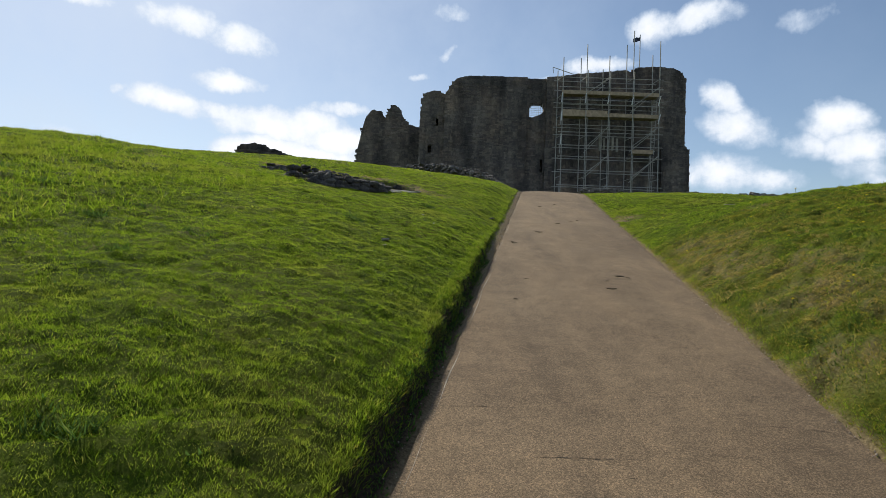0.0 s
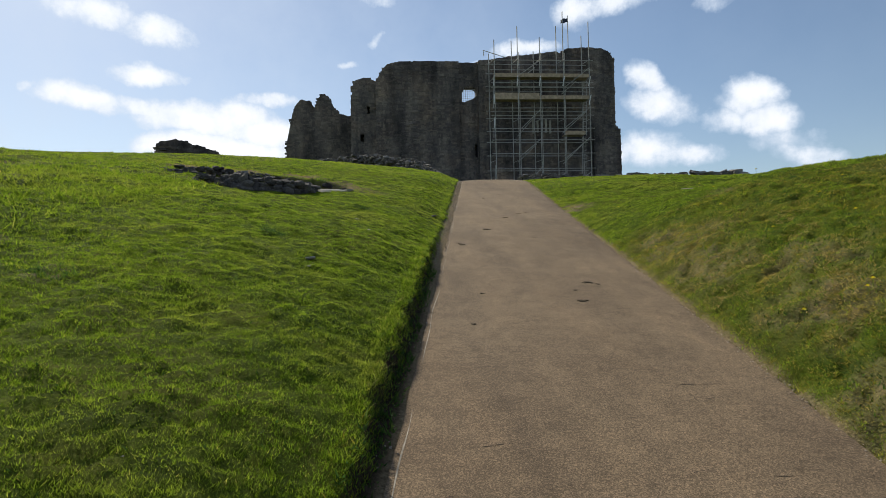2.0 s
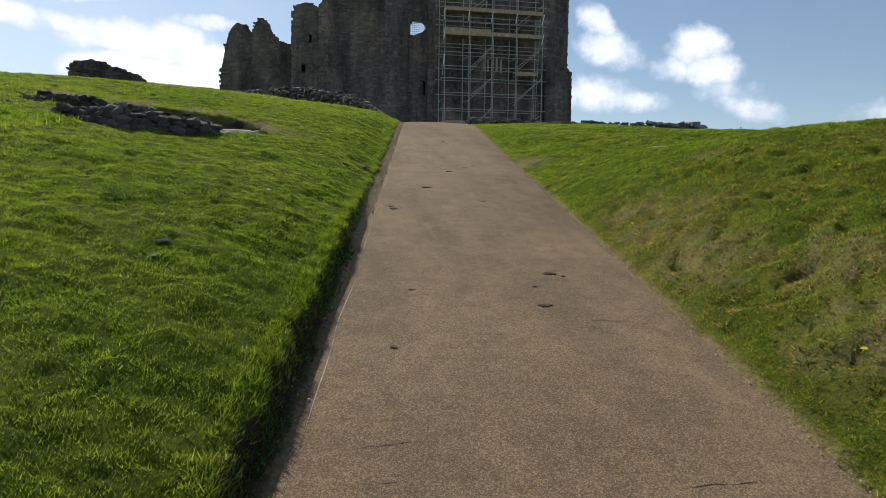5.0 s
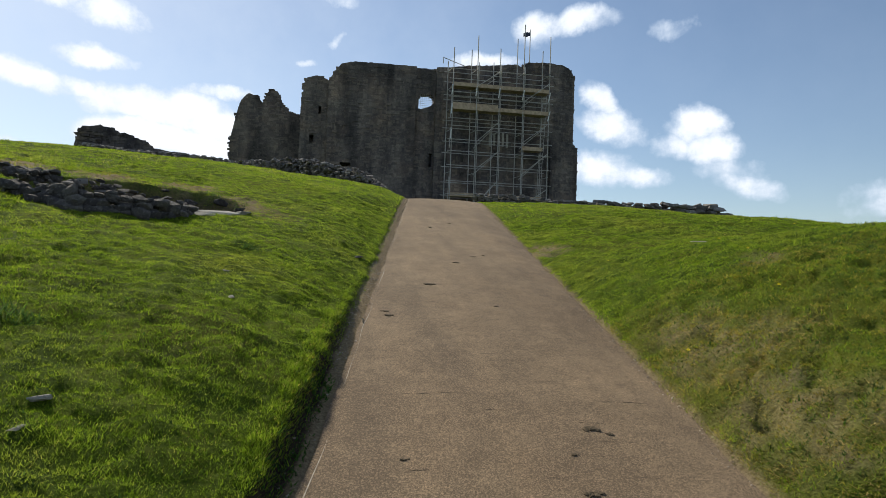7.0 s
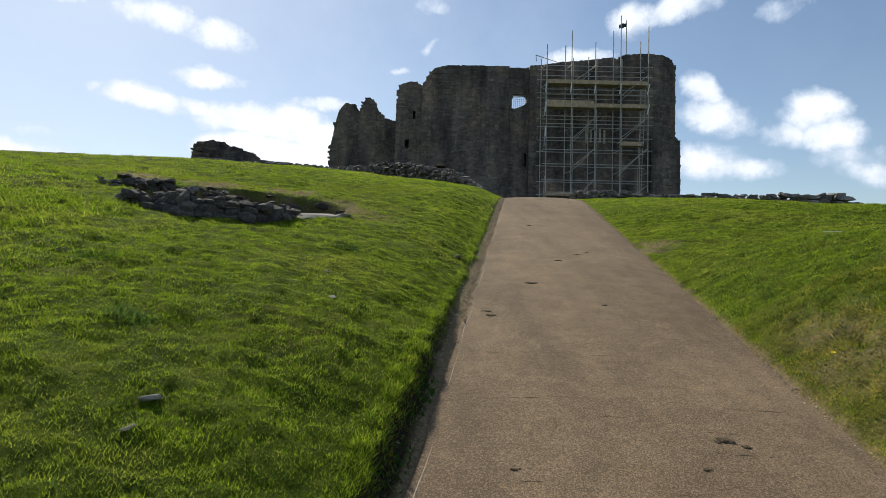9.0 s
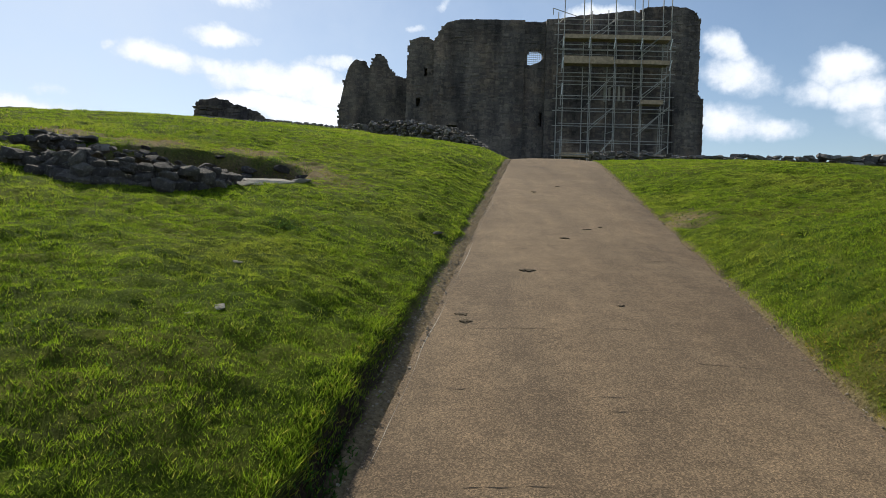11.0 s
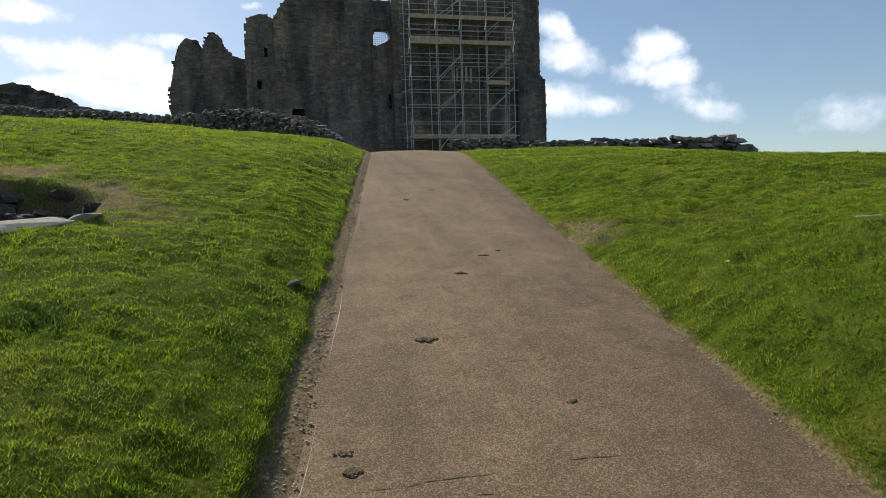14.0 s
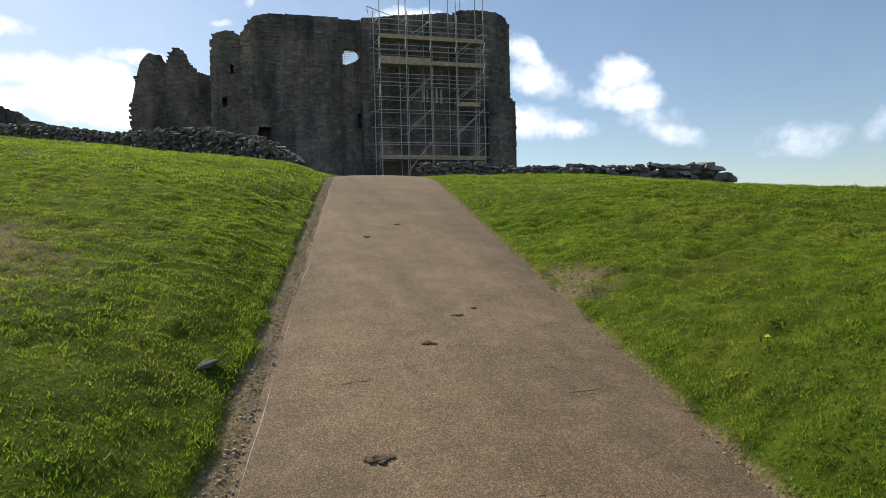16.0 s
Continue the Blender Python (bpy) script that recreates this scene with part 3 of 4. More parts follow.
def build_castle():
    keep = thing("castle_keep", (0, 0, 0), "roofless dark stone castle keep in shade behind the hill brow", "castle")
    base = 7.8
    main = [(-0.9, 21.0), (-0.5, 21.6), (0.1, 22.55), (0.6, 22.8), (1.5, 22.98), (4.7, 23.05), (7.7, 23.05)]
    masonry("left_facing", keep, main, base, 65.0, 1.8, seed=3, openings=[(0.3, 1.5, 11.3, 12.9)])
    masonry("recess_facing", keep, [(7.7, 23.05), (9.75, 23.1)], base, 65.45, 1.1, openings=[(8.05, 9.62, 18.9, 20.45), (9.25, 9.6, 13.05, 14.4)], seed=5, through=True)
    right = [(9.75, 23.1), (11, 23.2), (13, 23.55), (15.5, 23.8), (18, 24.15), (18.5, 23.9), (19.2, 24.45), (21.4, 24.62), (23.0, 24.5), (23.7, 24.2), (24.15, 23.6), (24.3, 23.0)]
    masonry("right_facing", keep, right, base, 64.75, 2.0, seed=7)
    for i, x in enumerate((15.3, 15.75, 16.2, 16.65, 17.1)):
        board("mullion", x, x + 0.2, 64.62, 64.75, 15.4 + 0.1 * (i % 2), 16.9 - 0.12 * (i % 3), keep, SLAB, "pale dressed stone window bar")
    masonry("buttress_facing", keep, [(21.8, 16.3), (24.3, 16.2), (24.62, 15.6), (24.72, 15.2)], base, 64.45, 2.0, seed=8)
    masonry("low_facing", keep, [(-3.5, 18.5), (-3.42, 20.4), (-3.1, 21.1), (-2.2, 21.42), (-1.5, 21.3), (-0.9, 21.0)], base, 65.5, 1.6, seed=9,
            openings=[(-1.85, -1.58, 17.6, 18.5), (-2.6, -2.2, 14.7, 15.5)])
    # the keep's ends and its broken far wall
    for name, xa, xb, ya, yb, top in (("end_wall", 22.3, 24.2, 66.7, 77, 22.5), ("end_wall", -3.4, -1.6, 67.0, 77, 18.0), ("far_wall", -3.4, 24.2, 77, 78.6, 20.3)):
        V, Fc = [], []
        add_box(V, Fc, xa, xb, ya, yb, base, top)
        o = new(name, mesh_from(name, V, Fc, CASTLE))
        o.parent = keep
    V = [(x, y, z) for y in (65.44, 66.5) for x, z in ((8.25, 18.85), (9.65, 18.85), (9.65, 19.62), (9.2, 19.22))]
    sill = new("broken_sill", mesh_from("broken_sill", V, [(0, 1, 2, 3), (7, 6, 5, 4), (0, 3, 7, 4), (3, 2, 6, 7), (2, 1, 5, 6), (1, 0, 4, 5)], CASTLE))
    sill.parent = keep
    for x, d in ((8.02, 0.34), (9.65, -0.6)):
        V = [(a, y, b) for y in (65.44, 66.5) for a, b in ((x, 20.5), (x + d, 20.5), (x + d * 0.35, 20.36), (x, 20.02))]
        arch = new("arch_stone", mesh_from("arch_stone", V, [(0, 1, 2, 3), (7, 6, 5, 4), (0, 3, 7, 4), (3, 2, 6, 7), (2, 1, 5, 6), (1, 0, 4, 5)], CASTLE))
        arch.parent = keep
    board("blocking", 9.2, 9.65, 66.2, 66.3, 12.9, 14.6, keep, CASTLE)
    # grille across the upper window
    V, Fc = [], []
    for i in range(9):
        x = 8.05 + 1.57 * i / 8
        add_box(V, Fc, x - 0.012, x + 0.012, 65.50, 65.52, 18.9, 20.45)
    for i in range(9):
        z = 18.9 + 1.55 * i / 8
        add_box(V, Fc, 8.05, 9.62, 65.53, 65.55, z - 0.012, z + 0.012)
    g = new("window_grille", mesh_from("window_grille", V, Fc, STEEL))
    g.parent = keep
    tagged(g, "wire mesh across the upper window")
    tower = thing("ruined_tower", (0, 0, 0), "broken dark stone tower stump with a notched top", "tower")
    out = [(-10.8, 15.5), (-10.4, 17.3), (-10.1, 18.9), (-9.7, 19.9), (-9.1, 20.3), (-8.2, 20.15), (-7.72, 19.4), (-7.45, 20.1), (-7.1, 20.75), (-6.68, 21.05), (-6.2, 20.6),
           (-5.7, 19.6), (-5.1, 18.75), (-4.0, 18.45), (-3.3, 18.4)]
    masonry("tower_facing", tower, out, base, 70.0, 2.6, seed=11, ragged=0.25, rough=2.2)
    lump = thing("wall_stump", (0, 0, 0), "dark ruined stone wall stump on the brow", "ruined wall")
    masonry("stump_facing", lump, [(-16.6, 10.0), (-16.3, 10.95), (-15.4, 11.2), (-14.3, 11.05), (-13.5, 10.7), (-12.3, 10.35), (-11.7, 9.9), (-10.0, 9.6)], 6.5, 47.0, 1.6, seed=13,
            course=(0.12, 0.24), length=(0.15, 0.45), ragged=0.25, proud=0.08, rough=3.0)


build_castle()


# ---- scaffolding ----
def tube(bm, a, b, r=0.035):
    a, b = Vector(a), Vector(b)
    d = b - a
    q = d.to_track_quat("Z", "Y").to_matrix().to_4x4()
    bmesh.ops.create_cone(bm, cap_ends=True, segments=7, radius1=r, radius2=r, depth=d.length, matrix=Matrix.Translation((a + b) / 2) @ q)


def rod(name, a, b, parent, mat, r=0.035):
    bm = bmesh.new()
    tube(bm, a, b, r)
    return part(name, bm, mat, parent)


def build_scaffold():
    sc = thing("scaffolding", (0, 0, 0), "tall grey tube scaffolding with plank decks against the castle wall", "scaffolding")
    xs, tops = (11.1, 13.5, 15.8, 18.25, 20.95), (24.6, 26.0, 24.9, 27.6, 26.6)
    yf, yb = 62.9, 64.2
    for x, top in zip(xs, tops):
        rod("standard", (x, yf, 8.0), (x, yf, top), sc, STEEL, 0.048)
        rod("standard", (x - 0.35, yb, 8.0), (x - 0.35, yb, top - 1.0), sc, STEEL, 0.048)
    for z in (10.1, 11.4, 12.95, 14.35, 15.5, 16.85, 17.6, 19.7, 20.2, 21.5, 22.5):
        rod("ledger", (xs[0] - 0.4, yf - 0.06, z), (xs[-1] + 0.4, yf - 0.06, z + 0.05), sc, STEEL, 0.036)
        rod("ledger", (xs[0] - 0.7, yb + 0.06, z + 0.03), (xs[-1] + 0.1, yb + 0.06, z), sc, STEEL, 0.036)
    for x in xs:
        for z in (10.2, 12.3, 14.4, 16.5, 18.6, 20.7, 22.6):
            rod("transom", (x, yf - 0.2, z), (x - 0.35, yb + 0.2, z), sc, STEEL, 0.036)
    for k, levels in ((1, ((8.9, 11.6), (12.6, 14.5), (15.3, 17.5), (20.9, 22.5))), (3, ((9.2, 11.1), (12.4, 14.7), (15.6, 17.7), (19.7, 21.8)))):
        for z0, z1 in levels:
            rod("brace", (xs[k], yf - 0.1, z0), (xs[k + 1], yf - 0.1, z1), sc, STEEL, 0.04)
            rod("brace", (xs[k] + 0.1, yb - 0.1, z0 - 0.3), (xs[k + 1] - 0.2, yb - 0.1, z1 - 0.3), sc, STEEL, 0.036)
    for z0, z1 in ((9.0, 12.0), (14.6, 17.0), (17.6, 20.0)):
        rod("brace", (xs[0] - 0.2, yf - 0.05, z0), (xs[0] + 0.12, yb, z1), sc, STEEL, 0.036)
    for x0, x1, z in ((11.0, 20.9, 20.85), (11.0, 15.8, 18.55), (15.85, 20.9, 18.6), (18.3, 20.4, 14.95), (11.0, 20.9, 9.95)):
        for i in range(5):
            board("deck_board", x0, x1, yf + 0.05 + 0.24 * i, yf + 0.27 + 0.24 * i, z, z + 0.045, sc, PLANK)
        board("toe_board", x0, x1, yf - 0.03, yf + 0.0, z - 0.04, z + 0.34, sc, PLANK)
    board("side_panel", 11.1, 15.7, yf + 0.02, yf + 0.04, 18.8, 19.2, sc, PLANK, "weathered ochre sheet along the deck")
    rod("guard_rail", (10.0, 62.9, 23.5), (12.4, 63.4, 22.95), sc, STEEL, 0.036)
    rod("guard_rail", (10.0, 62.9, 23.5), (10.05, 62.9, 22.9), sc, STEEL, 0.036)
    SLEEVE = plain("white_sleeve", (0.75, 0.75, 0.73), 0.6, 0, 0.1)
    for i, x in enumerate(xs):
        for z in (19.9, 18.0, 15.6)[: 1 + (i in (0, 4)) + (i == 0)]:
            rod("sleeve", (x - 0.12, yf - 0.07, z), (x - 0.05 + 0.04 * i, yf - 0.07, z + 1.0), sc, SLEEVE, 0.05)
    for x in xs[1:4]:
        rod("standard", (x + 0.2, yf + 0.25, 8.0), (x + 0.2, yf + 0.25, 23.4), sc, STEEL, 0.042)
    for (xa, za), (xb, zb) in (((20.0, 8.1), (20.35, 14.9)), ((20.2, 14.9), (20.6, 20.8))):
        for d in (0.0, 0.38):
            rod("ladder_stile", (xa + d, yf + 0.3, za), (xb + d, yf + 0.9, zb), sc, STEEL, 0.03)
        for k in range(16):
            f = (k + 0.5) / 16
            x, y, z = xa + (xb - xa) * f, yf + 0.3 + 0.6 * f, za + (zb - za) * f
            rod("ladder_rung", (x, y, z), (x + 0.38, y, z), sc, STEEL, 0.018)
    flag = thing("flagpole", (20.95, 70, 20), "thin flagpole with a small dark flag on the castle wall", "flagpole")
    rod("pole", (0, 0, 0), (0, 0, 10.1), flag, STEEL, 0.05)
    bm = bmesh.new()
    bmesh.ops.create_grid(bm, x_segments=10, y_segments=6, size=0.5)
    for v in bm.verts:
        x, y = v.co.x, v.co.y
        v.co = Vector((-0.42 + x * 0.75, 0.12 * math.sin(x * 7), 9.5 + y * 0.5 + 0.25 * x + 0.06 * math.sin(x * 9 + y * 2)))
    part("flag", bm, plain("flag_cloth", (0.05, 0.06, 0.10), 0.8), flag, "small dark blue flag")


build_scaffold()


# ---- field stones ----
def hull_stone(seed, sx, sy, sz, points=17, square=0.5):
    """A worn, angular stone, about one metre across before sizing."""
    rng = random.Random(seed)
    bm = bmesh.new()
    for _ in range(points):
        v = Vector((rng.gauss(0, 1), rng.gauss(0, 1), rng.gauss(0, 1))).normalized()
        v = Vector([math.copysign(abs(c) ** square, c) for c in v]) * rng.uniform(0.40, 0.5)
        bm.verts.new((v.x * sx, v.y * sy, v.z * sz))
    bmesh.ops.convex_hull(bm, input=bm.verts[:])
    bmesh.ops.delete(bm, geom=[v for v in bm.verts if not v.link_faces], context="VERTS")
    me = bpy.data.meshes.new("stone")
    bm.to_mesh(me)
    bm.free()
    return me


def stone_set(mat, seed, flat=0.55):
    out = []
    rng = random.Random(seed)
    for i in range(12):
        me = hull_stone(seed * 50 + i, 1.0, rng.uniform(0.55, 0.95), flat * rng.uniform(0.6, 1.25))
        me.materials.append(mat)
        out.append(me)
    return out


def lay(meshes, rng, place, size, parent, tilt=0.2, turn=None):
    ob = new("stone", rng.choice(meshes))
    ob.rotation_euler = (rng.uniform(-tilt, tilt), rng.uniform(-tilt, tilt), rng.uniform(-0.6, 0.6) if turn is None else turn + rng.uniform(-0.35, 0.35))
    ob.scale = (size, size * rng.uniform(0.85, 1.2), size * rng.uniform(0.8, 1.15))
    ob.location = place
    ob.parent = parent
    return ob


FIELD_STONES, ROCK_STONES = stone_set(FIELD, 3, 0.55), stone_set(ROCK, 5, 0.5)


def append_stone(V, Fc, rng, place, size, turn):
    me = rng.choice(FIELD_STONES)
    m = Matrix.Translation(place) @ Euler((rng.uniform(-0.25, 0.25), rng.uniform(-0.25, 0.25), turn + rng.uniform(-0.4, 0.4))).to_matrix().to_4x4() @ Matrix.Scale(size, 4)
    k = len(V)
    V.extend(tuple(m @ v.co) for v in me.vertices)
    Fc.extend(tuple(k + i for i in f.vertices) for f in me.polygons)


def rubble_wall(name, label, line, top_of, seed, thick=0.55, size=(0.10, 0.24), count=300, gap=1.0):
    """A tumbled drystone wall along a line: a rubble heart, with stones on its near face and top."""
    rng = random.Random(seed)
    wall = thing(name, (0, 0, 0), label, "stone wall")
    (xa, ya), (xb, yb) = line
    L = math.hypot(xb - xa, yb - ya)
    dx, dy = (xb - xa) / L, (yb - ya) / L
    nx, ny = (dy, -dx) if dx < 0 else (-dy, dx)
    if ny > 0:
        nx, ny = -nx, -ny
    V, Fc = [], []
    N = int(L / 0.5)
    for i in range(N + 1):
        s_ = L * i / N
        x, y = xa + dx * s_, ya + dy * s_
        g, t = bank(x, y, False) - 0.4, top_of(s_ / L)
        t = t - 0.08 + 0.05 * noise.noise(Vector((s_, seed, 0)))
        t = max(t, g + 0.2)
        for k, (o, z) in enumerate(((0.12, g), (0.1, t), (-thick + 0.1, t), (-thick, g))):
            V.append((x + nx * o, y + ny * o, z))
    for i in range(N):
        for k in range(3):
            a = 4 * i + k
            Fc.append((a, a + 1, a + 5, a + 4))
    Fc += [(0, 1, 2, 3), (4 * N, 4 * N + 1, 4 * N + 2, 4 * N + 3)]
    heart = new("heart", mesh_from("heart", V, Fc, CORE))
    heart.parent = wall
    turn = math.atan2(dy, dx)
    made, s_ = 0, 0.0
    V, Fc = [], []
    while s_ < L:
        x, y = xa + dx * s_, ya + dy * s_
        g, t = bank(x, y, False), top_of(s_ / L)
        grow = 1.0 + 1.3 * s_ / L
        z = max(g + 0.02, t - 0.75)
        while z < t + 0.02:
            sz = rng.uniform(*size) * grow
            o = 0.12 + rng.uniform(-0.08, 0.10)
            px, py = x + nx * o + dx * rng.uniform(-0.1, 0.1), y + ny * o + dy * rng.uniform(-0.1, 0.1)
            if made < count:
                lay(FIELD_STONES, rng, (px, py, z), sz, wall, 0.25, turn)
            else:
                append_stone(V, Fc, rng, (px, py, z), sz, turn)
            made += 1
            z += sz * 0.40
        for back in (0.05, 0.22):
            at, sz = (x - nx * back, y - ny * back, t + rng.uniform(-0.07, 0.04)), rng.uniform(*size) * grow
            if made < count:
                lay(FIELD_STONES, rng, at, sz, wall, 0.35, turn)
            else:
                append_stone(V, Fc, rng, at, sz, turn)
            made += 1
        s_ += rng.uniform(0.11, 0.22) * grow * gap
    if V:
        rest = new("far_stones", mesh_from("far_stones", V, Fc, FAR_STONE))
        rest.parent = wall
        tagged(rest, kind="stuff")
    return wall


WALL_TOP = [(0, 4.36), (0.008, 4.55), (0.02, 4.88), (0.048, 5.20), (0.085, 5.42), (0.114, 5.68), (0.19, 5.92), (0.29, 6.24), (0.37, 6.66), (0.54, 7.55), (0.64, 7.95), (1, 9.85)]
rubble_wall("drystone_wall", "tumbled grey drystone wall running up the brow to the ruin", ((1.66, 19.94), (-16.0, 46.7)),
            lambda f: height_at(WALL_TOP, f) + 0.07 * noise.noise(Vector((f * 60, 0, 0))), 21, size=(0.09, 0.21))
rubble_wall("low_drystone_wall", "low grey drystone wall along the brow of the hill", ((4.5, 21.2), (11.55, 19.35)),
            lambda f: 4.56 - 0.10 * f + 0.05 * noise.noise(Vector((f * 22, 4, 0))) + (0.10 if f < 0.2 else 0) - 0.22 * smooth(0.95, 1.0, f), 23, size=(0.09, 0.20), gap=0.7)


def boulder_set(mat, seed):
    rng, out = random.Random(seed), []
    for i in range(10):
        me = hull_stone(seed * 60 + i, 1.0, rng.uniform(0.6, 0.9), rng.uniform(0.5, 0.8), 34, 0.62)
        me.materials.append(mat)
        out.append(me)
    return out


def build_outcrop():
    rng = random.Random(8)
    boulders = boulder_set(ROCK, 9)
    crop = thing("rock_outcrop", (0, 0, 0), "broken dark rock outcrop with tumbled stones in a grassy scrape", "rocks")
    # the near face of embedded blocks, two or three deep
    front = [(-2.50, 9.20), (-2.18, 9.08), (-1.98, 9.04), (-1.76, 9.02), (-1.51, 9.14), (-1.21, 9.36), (-1.09, 9.62), (-1.04, 9.86)]
    for n, ((xa, ya), (xb, yb)) in enumerate(zip(front, front[1:])):
        turn = math.atan2(yb - ya, xb - xa)
        tall = (0.10, 0.17, 0.21, 0.20, 0.19, 0.16, 0.08)[n]
        for k in range(4):
            f = (k + rng.uniform(0.2, 0.8)) / 4
            x, y = xa + (xb - xa) * f, ya + (yb - ya) * f
            lift = 0.02
            while lift < tall:
                sz = rng.uniform(0.11, 0.21) * (1.0 if lift < 0.1 else 0.8)
                px, py = x + rng.uniform(-0.04, 0.04), y + 0.06 + lift * 0.55 + rng.uniform(-0.03, 0.05)
                lay(boulders, rng, (px, py, bank(x, y, False) + lift), sz, crop, 0.3, turn)
                lift += sz * 0.42
    # loose rubble behind the face, thinning out into the scrape
    for i in range(210):
        f, b = rng.random(), rng.random() ** 1.4
        x, y = -2.55 + 1.45 * f - 0.35 * b, 9.42 + 0.45 * f * f + 0.95 * b
        lift = (0.15 if f < 0.8 else 0.05) * (1 - smooth(0.15, 0.75, b))
        lay(ROCK_STONES if i % 4 else FIELD_STONES, rng, (x, y, bank(x, y) + 0.22 * hollow(x, y) * (1 - smooth(0.2, 0.6, b)) + lift + rng.uniform(-0.05, 0.03)), rng.uniform(0.04, 0.14), crop, 0.35)
    # the heap higher up the slope
    for i in range(46):
        a, r = rng.uniform(0, 6.28), rng.random() ** 0.6
        x, y = -3.02 + 0.42 * r * math.cos(a) - 0.2 * r * math.sin(a), 10.55 + 0.55 * r * math.sin(a)
        lay(ROCK_STONES if i % 3 else boulders, rng, (x, y, bank(x, y) + 0.10 * (1 - r) - 0.03 + rng.uniform(-0.02, 0.01)), rng.uniform(0.07, 0.20), crop, 0.25)
    # stones and broken ledges under the scrape's far lip
    cx, cy, c, s_, ra, rb = HOLLOW
    for i in range(70):
        th, r = rng.uniform(-0.4, 3.0), rng.uniform(0.6, 0.97)
        a, b = ra * r * math.cos(th), rb * r * math.sin(th)
        x, y = cx + a * c - b * s_, cy + a * s_ + b * c
        lay(ROCK_STONES, rng, (x, y, bank(x, y) + rng.uniform(0.0, 0.04)), rng.uniform(0.05, 0.20), crop, 0.3, 0.7)
    # stones on its floor
    for i in range(60):
        a = rng.uniform(-0.5, 2.6)
        x, y = -1.70 + 1.1 * math.cos(a + 0.6) * rng.uniform(0.35, 0.95), 10.40 + 0.85 * math.sin(a + 0.6) * rng.uniform(0.3, 0.9)
        lay(ROCK_STONES, rng, (x, y, bank(x, y) + rng.uniform(0.0, 0.05)), rng.uniform(0.05, 0.22), crop, 0.3)
    for x, y, sx, sy, turn in ((-0.81, 10.20, 0.50, 0.26, 0.80), (-0.59, 10.54, 0.30, 0.12, 0.75), (-0.98, 10.02, 0.22, 0.16, 0.5), (-1.2, 10.55, 0.26, 0.14, 0.3)):
        me = hull_stone(int(70 + x * 10), 1.0, 1.0, 1.0)
        me.materials.append(SLAB if x > -1.1 else ROCK)
        ob = new("slab", me)
        ob.scale, ob.rotation_euler = (sx, sy, 0.06), (0.16, -0.06, turn)
        ob.location = (x, y, bank(x, y) + 0.22 * hollow(x, y) * (0.85 if x > -1.1 else 0.2) + 0.012)
        ob.parent = crop
        tagged(ob, "pale flat stone slab")


build_outcrop()


# ---- small things on the path and in the grass ----
CLOD = plain("dried_mud", (0.095, 0.070, 0.042), 0.95, 0, 0.5, 60)


def clod(x, y, size, seed):
    """A crumbled cake of dried mud: a few flat lumps run together."""
    rng = random.Random(seed)
    V, Fc = [], []
    for k in range(15):
        me = hull_stone(seed * 20 + k, 1.0, rng.uniform(0.6, 0.9), 0.35, 22, 0.9)
        sz = size * rng.uniform(0.25, 0.48)
        m = pose(rng.gauss(0, 0.20) * size, rng.gauss(0, 0.09) * size, 0, 0, 0, rng.uniform(0, 360)) @ Matrix.Scale(sz, 4)
        n = len(V)
        V.extend(tuple(m @ v.co) for v in me.vertices)
        Fc.extend(tuple(n + i for i in f.vertices) for f in me.polygons)
        bpy.data.meshes.remove(me)
    ob = new("mud_clod", mesh_from("mud_clod", V, Fc, CLOD))
    f = (x - edge_left(y)) / (edge_right(y) - edge_left(y))
    ob.rotation_euler = (math.atan(0.2265), 0, 0)
    ob.location = (x, y, profile(y) + 0.03 * (1 - (2 * f - 1) ** 2) - 0.015 + 0.006 * noise.noise(Vector((x * 2.2, y * 2.2, 0))) + 0.003)
    return tagged(ob, "small dark dried mud clod lying on the tarmac path", "mud clod", "clods on the path")


for i, (x, y, sz) in enumerate(((1.79, 6.26, 0.10), (1.87, 6.21, 0.05), (1.56, 5.69, 0.09), (1.37, 9.24, 0.11), (0.87, 8.34, 0.07), (0.89, 8.22, 0.09), (1.82, 10.26, 0.09),
                               (0.60, 5.21, 0.06), (2.26, 10.79, 0.06), (2.12, 10.67, 0.06), (1.85, 8.5, 0.05), (1.60, 6.0, 0.04), (0.79, 6.0, 0.04), (1.9, 12.9, 0.09), (2.3, 13.4, 0.06))):
    clod(x, y, sz, 400 + i)


def crack(x0, x1, y, seed):
    """A thin open joint across the tarmac."""
    rng = random.Random(seed)
    V, Fc = [], []
    n = max(4, int((x1 - x0) / 0.03))
    for i in range(n + 1):
        x = x0 + (x1 - x0) * i / n
        yy = y + 0.02 * noise.noise(Vector((x * 9, seed, 0))) + 0.03 * noise.noise(Vector((x * 2.5, seed, 4)))
        w = 0.0036 * rng.random() * math.sin(math.pi * (i + 0.3) / (n + 0.6)) * (1.0 if noise.noise(Vector((x * 14, seed, 8))) > -0.2 else 0.2)
        f = (x - edge_left(y)) / (edge_right(y) - edge_left(y))
        z = profile(yy) + 0.03 * (1 - (2 * f - 1) ** 2) - 0.015 + 0.006 * noise.noise(Vector((x * 2.2, yy * 2.2, 0))) + 0.0012
        V += [(x, yy - w, z - 0.2265 * w), (x, yy + w, z + 0.2265 * w)]
    for i in range(n):
        Fc.append((2 * i, 2 * i + 2, 2 * i + 3, 2 * i + 1))
    ob = new("crack", mesh_from("crack", V, Fc, SOIL))
    ob.parent = PATH_OB
    return ob


